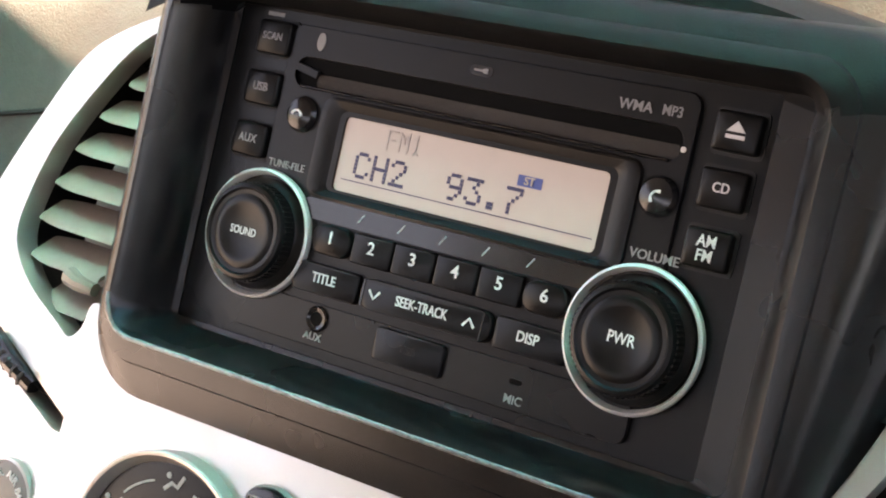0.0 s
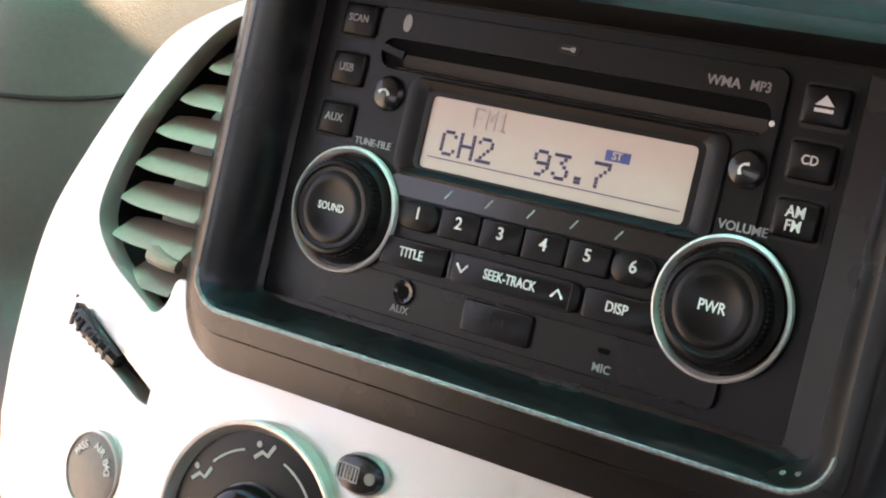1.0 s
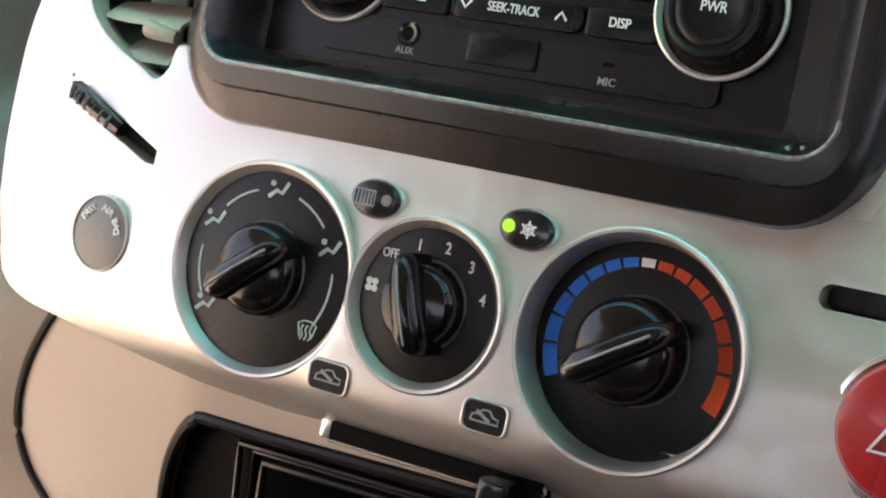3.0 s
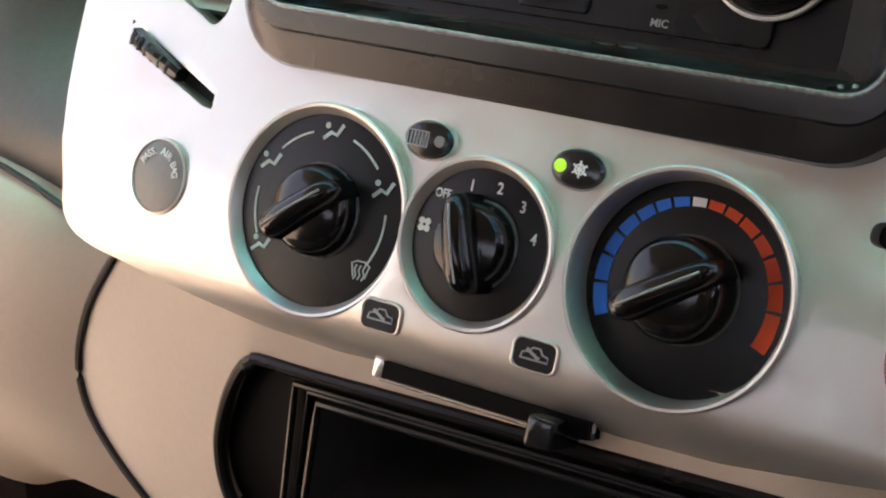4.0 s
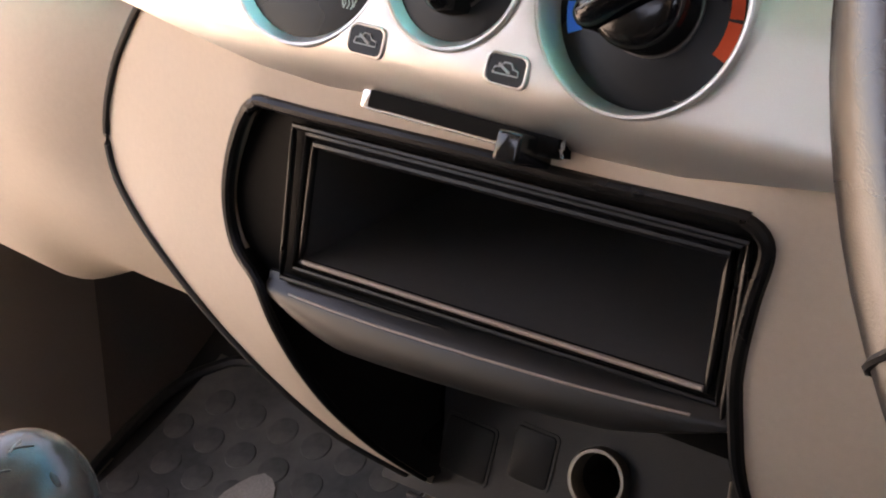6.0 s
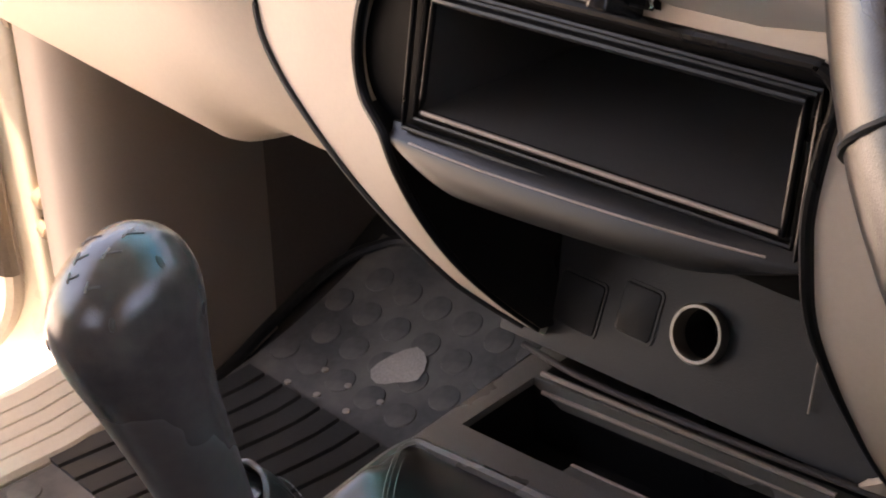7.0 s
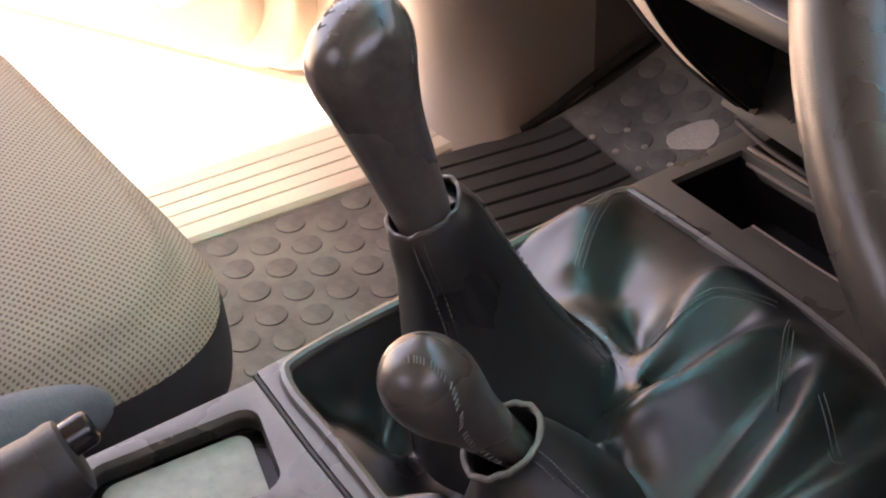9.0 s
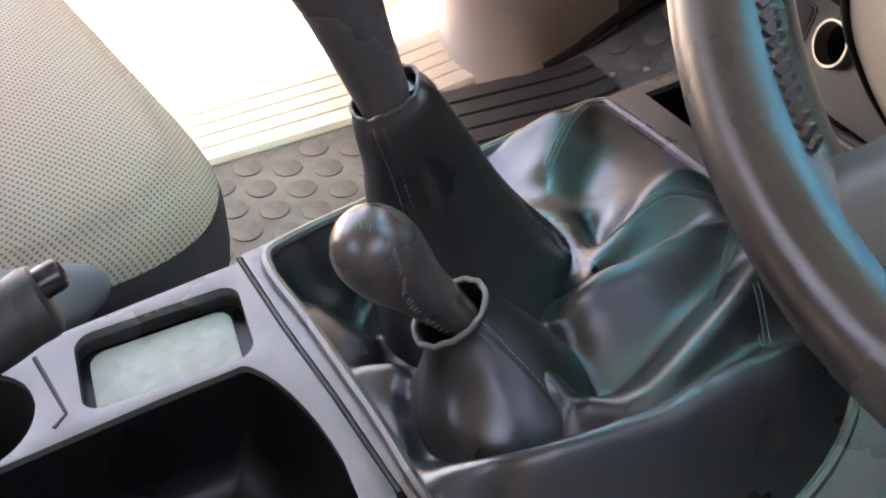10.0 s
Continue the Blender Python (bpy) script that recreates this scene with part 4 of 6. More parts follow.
def build_stack():
    th = thing("lower_centre_panel", "beige plastic lower centre panel framing a black pocket", "dash panel", (0, -0.03, 0.33))
    l, r = smooth_line(INSET_L, 5), smooth_line(INSET_R, 5)
    hole_l = [(x, z) for x, z in l]
    sl = smooth_line(SEAM, 4)
    sr = [(0.02 - x + 0.012, z) for x, z in sl]
    # left wing, right wing and bridge, one skin round the pocket
    outline = sl + [(-0.060, 0.336)] + hole_l[::-1] + [(-0.060, 0.5355), (0.060, 0.5395)] + r + [(0.130, 0.336)] + sr[::-1] + [(0.10, 0.572), (0.0, 0.566), (-0.10, 0.562)]
    part("panel_skin", plate(outline, [], lambda a, b: Vector((a, y_stack(a, b), b)), 0.008, Vector((0, 0.007, 0)), 0.0020), beige, th)
    # dark joint along the seam
    part("seam_gap", tube([(x - 0.001, y_stack(x, z) - 0.0006, z) for x, z in sl], 0.0017, 8), black_deep, th, "dark open joint")

    # black pocket
    pk = thing("storage_pocket", "black plastic open storage pocket in the centre stack", "storage pocket", (0.01, -0.05, 0.47))
    mid = [(x, z) for x, z in l if z > 0.452]
    midr = [(x, z) for x, z in r if z > 0.452]
    opening = [(-0.0705, 0.4755), (-0.0615, 0.5215), (0.0990, 0.5265), (0.0955, 0.4820)]
    frame_out = mid + midr[::-1]
    inset = [(0.01 + (x - 0.01) * 0.985, 0.497 + (z - 0.497) * 0.975) for x, z in frame_out]
    part("pocket_frame", plate(inset, [opening], lambda a, b: Vector((a, -0.0655 + (0.003 if abs(a - 0.012) < 0.088 else 0.0045), b)), 0.010, Vector((0, 0.006, 0)), 0.001), black_matte, pk)
    bead = [p for p in l][::-1] + [(-0.060, 0.5352), (0.0, 0.5375), (0.060, 0.5395)] + [p for p in r]
    part("frame_bead", tube([(x, y_stack(x, z) + 0.0002, z) for x, z in smooth_line(bead, 2)], lambda t: 0.0011 + 0.0015 * ease(min(t, 1 - t) / 0.22), 10, up=(0, 1, 0)), black_satin, pk, "rounded black edge of the pocket frame")
    # stepped frame round the opening
    for k, (g, y0, rad) in enumerate(((0.0115, -0.0650, 0.0013), (0.0065, -0.0630, 0.0013), (0.0015, -0.0640, 0.0016))):
        c = [(-0.0705 - g, 0.4755 - g * 0.9), (-0.0615 - g * 0.9, 0.5215 + g * 0.55), (0.0990 + g * 0.6, 0.5265 + g * 0.55), (0.0955 + g * 0.6, 0.4820 - g * 0.9)]
        lp = []
        for i in range(4):
            a, b = Vector(c[i]), Vector(c[(i + 1) % 4])
            lp += [tuple(a.lerp(b, q / 8)) for q in range(8)]
        part("frame_step", tube([(x, y0, z) for x, z in lp], rad, 8, closed=True, up=(0, 1, 0)), black_satin, pk)
    # Thin pale line along the lower edge of the opening.
    part("pocket_edge", tube([(-0.0700, -0.0655, 0.4748), (0.0300, -0.0655, 0.4785), (0.0955, -0.0655, 0.4812)], 0.0010, 8), slat_mat, pk, "pale lower edge")
    box = []
    for y, g in ((-0.064, 0.0), (-0.02, 0.001), (0.070, 0.004)):
        box.append([(-0.0705 + g, y, 0.4755 + g), (-0.0615 + g, y, 0.5215 - g), (0.0990 - g, y, 0.5265 - g), (0.0955 - g, y, 0.4820 + g)])
    part("pocket_box", loft(box, (False, True)), pocket_black, pk, smooth=20)
    part("pocket_rib", loft([[(0.030, y, 0.478), (0.033, y, 0.478), (0.033, y, 0.5225), (0.030, y, 0.5225)] for y in (0.066, 0.071)]), black_satin, pk, smooth=20)

    # curved ledge below the pocket
    rings = []
    for k in range(41):
        t = k / 40
        x = -0.0905 + 0.1985 * t
        q = 1 - abs(2 * t - 1) ** 2.6
        top = 0.4590 + 0.0135 * t
        ye = -0.0665 - 0.0060 * q
        drop = 0.0015 + 0.0125 * min(1, 1.3 * q) * (1 - 0.35 * t)
        yl = ye - 0.0030 * q
        rings.append([(x, -0.052, top + 0.0060), (x, -0.0625, top + 0.0055), (x, ye + 0.0030, top + 0.0022), (x, ye + 0.0008, top + 0.0006), (x, ye, top - 0.0006), (x, ye - 0.0016 * q, top - drop * 0.4),
                      (x, yl, top - drop * 0.85), (x, yl + 0.0012, top - drop - 0.0006), (x, yl + 0.0050, top - drop - 0.0010), (x, -0.048, top - drop + 0.001), (x, -0.044, top)])
    # Pale tube that draws the highlight on the ledge's worn edge.
    part("ledge_edge", tube([Vector(rg[3]) + Vector((0, -0.0003, 0.0002)) for rg in rings[3:-3]], 0.0005, 6), slat_mat, pk, "worn edge of the ledge with a painted pale highlight")
    part("pocket_ledge", loft(rings), ledge_black, pk, "curved black ledge with a worn edge", smooth=50)

    # hollow under the ledge with switches and lighter
    hl = thing("lower_recess", "black recess below the pocket with blank switches", "dash recess", (0.02, 0.01, 0.345))
    low_l = [(x, z) for x, z in l if z <= 0.47]
    low_r = [(x, z) for x, z in r if z <= 0.47]
    for lp, s in ((low_l, 1), (low_r, -1)):
        a = [(x, y_stack(x, z) + 0.002, z) for x, z in lp]
        b = [(x + s * 0.010, 0.012 + (0.40 - z) * 0.12, z) for x, z in lp]
        part("recess_side", loft([a, b], (False, False), closed=False), black_satin, hl)

    def y_back(x, z):
        return 0.006 + (z - 0.38) * 0.40
    back = [(-0.083, 0.345), (0.132, 0.352), (0.132, 0.450), (-0.083, 0.450)]
    part("recess_back", plate(back, [circle(0.0200, 0.3790, 0.0118, 32)], lambda a, b: Vector((a, y_back(a, b), b)), 0.02, Vector((0, 0.02, 0))), recess_black, hl)
    part("recess_roof", loft([[(-0.09, -0.05, 0.446), (0.11, -0.05, 0.455)], [(-0.085, 0.04, 0.444), (0.13, 0.04, 0.448)]], (False, False), closed=False), black_deep, hl)
    tip = Matrix.Rotation(math.atan(-0.40), 4, "X")
    for x0, x1, z0, z1 in ((-0.0560, -0.0315, 0.3580, 0.3815), (-0.0222, -0.0028, 0.3655, 0.3880)):
        cz = (z0 + z1) / 2
        m = Matrix.Translation((0, y_back(0, cz), cz)) @ tip
        sw = part("switch_blank", prism(rrect(x0, x1, z0 - cz, z1 - cz, 0.0022), -0.0012, 0.004, m, inset=0.0006), recess_black, hl, "blank black switch cover")
        part("switch_gap", prism(rrect(x0 - 0.0013, x1 + 0.0013, z0 - cz - 0.0013, z1 - cz + 0.0013, 0.0028), -0.0006, 0.003, m), black_deep, sw)
    part("recess_strip", tube([(0.0729, y_back(0, 0.397) - 0.002, 0.397), (0.0767, y_back(0, 0.369) - 0.002, 0.369)], 0.0005, 8), slat_mat, hl, "thin bright strip")
    m = Matrix.Translation((0.0200, y_back(0, 0.379), 0.379)) @ tip @ Matrix.Rotation(radians(90), 4, "X")
    lt = thing("lighter_socket", "round lighter socket with a brushed metal ring", "lighter socket", (0.02, 0.01, 0.366))
    rg = [(0.0106, -0.004), (0.0106, 0.0036), (0.0111, 0.0050), (0.0124, 0.0050), (0.0131, 0.0040), (0.0131, 0.0), (0.0136, -0.004)]
    part("metal_ring", lathe(rg, m, 56, False), chrome, lt, "brushed metal ring")
    part("socket_well", loft([[m @ Vector((0.0107 * math.cos(2 * math.pi * k / 32), 0.0107 * math.sin(2 * math.pi * k / 32), z)) for k in range(32)] for z in (0.004, -0.028)], (False, True)), black_deep, lt)
    part("socket_contact", join(lathe([(0.0030, -0.028), (0.0030, -0.016), (0, -0.015)], m, 16), mapped(tube([(0.004, 0.0105, -0.004), (0.002, 0.004, -0.008), (0.0, 0.0, -0.014)], 0.0013, 6), m)), black_gloss, lt)

    # trim strip along the foot of the recess
    pts = [(-0.066, -0.010, 0.344), (-0.03, -0.013, 0.344), (0.03, -0.012, 0.347), (0.10, -0.010, 0.353), (0.135, -0.008, 0.356)]
    part("foot_trim", tube(smooth_line(pts, 6), 0.0016, 8), dark_slot, th, "slim dark brown foot edge of the panel")


build_stack()


# ---- passenger side lower dash and glove box ----
SEAM_FINE = smooth_line(SEAM, 6)


def seam_x(z):
    for (a, b), (c, d) in zip(SEAM_FINE, SEAM_FINE[1:]):
        if b >= z >= d:
            return c + (a - c) * (z - d) / (b - d)
    return SEAM[0][0] if z > SEAM[0][1] else SEAM[-1][0]


def build_glove():
    th = thing("glove_box", "beige plastic glove box bulging below the dashboard", "glove box", (-0.4, 0.0, 0.40))
    P = [(-0.024, 0.572), (-0.041, 0.566), (-0.054, 0.552), (-0.061, 0.522), (-0.060, 0.490), (-0.050, 0.455), (-0.037, 0.422), (-0.020, 0.392), (0.002, 0.366), (0.030, 0.350), (0.10, 0.346), (0.2, 0.37)]
    base = smooth_line(P, 5)
    rings = []
    for k in range(45):
        x = -0.176 - 0.57 * k / 44
        sh = 0.06 * (abs(x) - 0.19) ** 1 * 1.0
        row = []
        for y, z in base:
            zz = z
            if zz > 0.50:
                k3 = min(1, max(0, (x + 0.27) / 0.075))
                zz -= 0.016 * k3 * k3 * (zz - 0.50) / 0.07
            if zz < 0.44:
                k2 = min(1, max(0, (x + 0.33) / 0.06))
                zz += 0.30 * (0.44 - zz) * k2 * k2 * (3 - 2 * k2)
            # the panel's edge follows the joint of the centre stack
            lim = seam_x(zz) + 0.0030
            xx = x if x < -0.30 else lim + (x + 0.176) / (0.30 - 0.176) * (0.30 + lim)
            row.append((xx, y + sh + 0.0155 * max(0, 1 - (x + 0.176) / -0.075) ** 1.6, zz))
        rings.append(row)
    part("box_front", loft(rings, (False, False), closed=False), beige, th)
    part("top_joint", tube([(-0.165 - 0.56 * k / 30, -0.0415 + 0.06 * (0.56 * k / 30 - 0.02), 0.5690 - 0.016 * min(1, max(0, (0.105 - 0.56 * k / 30) / 0.075)) ** 2) for k in range(31)], 0.0013, 8), black_deep, th, "dark joint under the pad")
    under = [(-0.100, 0.06, 0.380), (-0.74, 0.06, 0.360), (-0.74, 0.60, 0.42), (-0.100, 0.60, 0.42)]
    part("underside", loft([[Vector(p) for p in under], [Vector(p) + Vector((0, 0, 0.01)) for p in under]]), carpet, th)


build_glove()


# ---- floor, footwell, sill ----
def z_floor(x, y):
    z = 0.0
    if y > 0.16:
        z += 1.1 * (y - 0.16) ** 2 + 0.12 * (y - 0.16)
    return z


def build_floor():
    fl = thing("car_floor", "black carpeted floor and toe board", "floor", (-0.3, 0, -0.02), kind="structure")
    rings = []
    for y in [-1.6 + 0.1 * k for k in range(17)] + [0.05 + 0.04 * k for k in range(18)]:
        rings.append([(x, y, z_floor(x, y) - 0.006) for x in (-0.66, -0.35, -0.1, 0.1, 0.4, 0.78)])
    part("carpet_skin", loft(rings, (False, False), closed=False), carpet, fl)
    part("firewall", loft([[(-0.75, 0.74, 0.0), (0.78, 0.74, 0.0), (0.78, 0.76, 0.0), (-0.75, 0.76, 0.0)], [(-0.75, 0.74, 0.78), (0.78, 0.74, 0.78), (0.78, 0.76, 0.78), (-0.75, 0.76, 0.78)]]), carpet, fl)

    mat = thing("floor_mat", "black rubber floor mat with round studs and ribs, dusty and worn", "floor mat", (-0.35, 0, 0.0))
    rings = []
    ys = [-0.75 + 0.05 * k for k in range(16)] + [0.02 + 0.02 * k for k in range(18)]
    for y in ys:
        rings.append([(x, y, z_floor(x, y) + (0.004 if -0.583 < x < -0.10 else -0.002)) for x in (-0.586, -0.582, -0.5, -0.4, -0.3, -0.2, -0.10, -0.095)])
    part("mat_sheet", loft(rings, (False, False), closed=False), rubber, mat)
    stud_mesh = None
    n = 0
    for i in range(13):
        for j in range(36):
            x = -0.565 + 0.0370 * i + (0.0185 if j % 2 else 0)
            y = -0.62 + 0.0325 * j
            if -0.010 < y < 0.215 and x < -0.28:
                continue
            if x > -0.11 or y > 0.345 or n >= 300:
                continue
            if stud_mesh is None:
                b = lathe([(0.0138, 0), (0.0133, 0.0009), (0, 0.0009)], Matrix.Identity(4), 20)
                o = part("stud", b, rubber, mat)
                stud_mesh = o.data
            else:
                o = new("stud", stud_mesh)
                o.parent = mat
                o.matrix_parent_inverse = mat.matrix_world.inverted()
            e = 0.01
            s = (z_floor(x, y + e) - z_floor(x, y - e)) / (2 * e)
            o.matrix_world = Matrix.Translation((x, y, z_floor(x, y) + 0.004)) @ Matrix.Rotation(math.atan(s), 4, "X")
            n += 1
    for k in range(10):
        x = -0.578 + 0.0245 * k
        rows = []
        for j in range(9):
            y = 0.0 + 0.192 * j / 8
            z = z_floor(x, y) + 0.004
            c = x + 0.10 * (y - 0.05)
            rows.append([(c + q, y, z + h) for q, h in ((-0.0112, 0), (-0.0098, 0.0030), (0.0098, 0.0030), (0.0112, 0))])
        part("mat_rib", loft(rows), rib_rubber, mat)
    for k, (x, y) in enumerate(((-0.529, 0.198), (-0.495, 0.202), (-0.459, 0.203), (-0.480, 0.224), (-0.442, 0.226), (-0.512, 0.226))):
        part("mat_nub", lathe([(0.0034, 0), (0.0030, 0.0016), (0, 0.0020)], Matrix.Translation((x, y, z_floor(x, y) + 0.004)), 12), pale_mat_spots, mat, "small pale nub")

    # Sunlight on the mat, laid on as a thin pale sheet.
    patch = [(-0.476, 0.246), (-0.472, 0.266), (-0.458, 0.284), (-0.439, 0.277), (-0.432, 0.259), (-0.446, 0.248), (-0.460, 0.238)]
    part("sun_patch", loft([[(x, y, z_floor(x, y) + h) for x, y in smooth_line(patch, 2, closed=True)] for h in (0.0052, 0.0058)]), pale_mat_spots, mat, "pale patch of sunlight painted on the mat")

    edge = smooth_line([(-0.583, 0.150), (-0.588, 0.183), (-0.600, 0.233), (-0.604, 0.285), (-0.597, 0.322), (-0.578, 0.346), (-0.550, 0.362), (-0.48, 0.364), (-0.10, 0.364)], 5)
    part("mat_edge", tube([(x, y, z_floor(x, y) + 0.005) for x, y in edge], 0.0055, 8), black_deep, mat, "rounded black mat edge")

    sill = thing("door_sill", "beige ribbed scuff plate on the door sill", "door sill", (-0.63, -0.3, 0.0), kind="structure")
    sec = [(-0.583, -0.01), (-0.584, 0.005), (-0.588, 0.0095)]
    for gx in (-0.601, -0.614, -0.627, -0.640):
        gz = 0.0095 + 0.346 * (-0.588 - gx)
        sec += [(gx + 0.0014, gz - 0.0004), (gx + 0.0006, gz - 0.0014), (gx - 0.0006, gz - 0.0010), (gx - 0.0014, gz + 0.0004)]
    sec += [(-0.653, 0.032), (-0.668, 0.027), (-0.685, 0.0), (-0.70, -0.05), (-0.72, -0.2)]
    rings = [[(x - (0.03 * max(0, y - 0.02) / 0.2), y, z) for x, z in sec] for y in (-1.1, -0.6, -0.3, -0.1, 0.02, 0.135)]
    part("scuff_plate", loft(rings, (False, False), closed=False), scuff_sunlit, sill, smooth=25)

    kick = thing("kick_panel", "beige plastic side panel of the footwell", "trim panel", (-0.64, 0.2, 0.0), kind="structure")
    sec = smooth_line([(-0.735, 0.112), (-0.700, 0.088), (-0.672, 0.083), (-0.652, 0.092), (-0.638, 0.110), (-0.629, 0.136), (-0.623, 0.170), (-0.620, 0.215), (-0.622, 0.262)], 6)
    wall = [(-0.64, 0.262), (-0.630, 0.268), (-0.622, 0.30), (-0.608, 0.60), (-0.605, 0.75)]
    levels = (-0.02, 0.0, 0.015, 0.03, 0.045, 0.06, 0.08, 0.1, 0.13, 0.2, 0.3, 0.4, 0.58)

    def flare(line):
        rings = []
        for z in levels:
            f = (max(0, 0.12 - z) / 0.12) ** 1.8
            rings.append([(x + f * (0.055 - 0.030 * ease((y - 0.14) / 0.08)), y - 0.020 * f, z) for x, y in line])
        return rings
    part("panel_skin", loft(flare(sec), (False, False), closed=False), shaded_kick_beige, kick)
    # The panel runs on here; its shade is put into the colour.
    rings = flare(wall)
    part("shaded_wall", loft(rings, (False, False), closed=False), footwell_shade, kick, "deep part of the side panel, shade painted dark brown")


build_floor()


# ---- open passenger door and what lies outside ----
def build_door():
    th = thing("passenger_door", "open passenger door with beige trim and round speaker grille", "car door", (-0.9, 0.0, -0.05))
    E, N, O = Vector((-0.842, -0.539, 0)), Vector((0.539, -0.842, 0)), Vector((-0.730, 0.113, 0))
    m = Matrix((( E.x, -N.x, 0, O.x), (E.y, -N.y, 0, O.y), (0, 0, 1, 0), (0, 0, 0, 1)))

    def layer(name, s0, s1, z0, z1, r, d0, d1, mat, label="", inset=0.004, slope=0.0):
        o = [(u, v + slope * (u - s0)) for u, v in rrect(s0, s1, z0, z1, r, 10)]
        return part(name, prism(o, d0, d1, m, inset=inset), mat, th, label)
    layer("door_shell", 0.022, 1.10, -0.050, 0.80, 0.10, 0.018, 0.10, car_paint, "beige painted metal edge", 0.010)
    o = [(u, v) for u, v in rrect(0.058, 1.08, -0.036, 0.78, 0.10, 10)]
    part("door_seal", tube([m @ Vector((u, 0.010, v)) for u, v in o], 0.0115, 10, closed=True), seal_brown, th, "brown-grey rubber door seal")
    layer("door_flange", 0.082, 1.06, -0.028, 0.76, 0.095, -0.004, 0.05, beige_light, "pale inner flange", 0.010)
    layer("trim_panel", 0.112, 1.02, -0.018, 0.74, 0.085, -0.030, 0.03, beige, "beige door trim", 0.016)
    layer("lower_pocket", 0.158, 0.98, 0.002, 0.34, 0.080, -0.052, 0.0, beige_light, "raised lower trim with speaker", 0.020)
    c = (0.283, 0.152)
    fm = m @ Matrix.Translation((c[0], -0.052, c[1])) @ Matrix.Rotation(radians(90), 4, "X")
    part("speaker_ring", lathe([(0.0960, -0.004), (0.0940, 0.010), (0.0880, 0.0135), (0.0840, 0.0120), (0.0820, 0.006), (0.080, -0.004)], fm, 56, False), beige_light, th, "round speaker surround")
    part("speaker_base", lathe([(0.082, -0.002), (0.082, 0.004), (0, 0.004)], fm, 40), beige, th)
    for k in range(27):
        h = -0.078 + 0.006 * k
        w = math.sqrt(max(0.0, 0.0805 ** 2 - h * h))
        if w > 0.01:
            part("grille_rib", mapped(tube([(-w, h, 0.0055), (0, h, 0.0075), (w, h, 0.0055)], 0.0018, 6), fm @ Matrix.Rotation(radians(14), 4, "Z")), beige_light, th)
    for a in (-42, -95, 40):
        part("grille_peg", lathe([(0.004, 0.010), (0.004, 0.0150), (0, 0.0155)], fm @ Matrix.Translation((0.089 * math.cos(radians(a)), 0.089 * math.sin(radians(a)), 0)), 12), beige, th)
    pil = thing("door_pillar", "beige painted door pillar with hinge and bracket", "pillar", (-0.75, 0.13, -0.05), kind="structure")
    part("pillar_face", prism(rrect(-0.008, 0.045, -0.06, 0.80, 0.01), 0.040, 0.06, m), car_paint, pil)
    for z in (0.135, 0.105, 0.300):
        part("hinge_leaf", tube([m @ Vector((0.028, 0.030, z)), m @ Vector((0.012, 0.010, z + 0.004)), m @ Vector((-0.004, 0.018, z - 0.004))], lambda t: 0.010 - 0.003 * t, 10), hinge_metal, pil, "brown hinge leaf")
    gr = thing("ground", "pale sunlit concrete ground beside the car", "ground", (0, 0, -0.48), kind="structure")
    b = bmesh.new()
    bmesh.ops.create_grid(b, x_segments=2, y_segments=2, size=400)
    bmesh.ops.translate(b, vec=(0, 0, -0.48), verts=b.verts[:])
    part("ground_sheet", b, concrete, gr)


build_door()


# ---- centre console ----
def z_con(y):
    return 0.326 + 0.10 * (y + 0.06)


BOOT_HOLE = [(-0.058, -0.270), (-0.062, -0.200), (-0.066, -0.120), (-0.066, -0.084), (-0.050, -0.078), (0.020, -0.070), (0.080, -0.066), (0.130, -0.070), (0.169, -0.086), (0.195, -0.118), (0.207, -0.170), (0.199, -0.230), (0.162, -0.276), (0.080, -0.281), (0.010, -0.284), (-0.045, -0.287)]


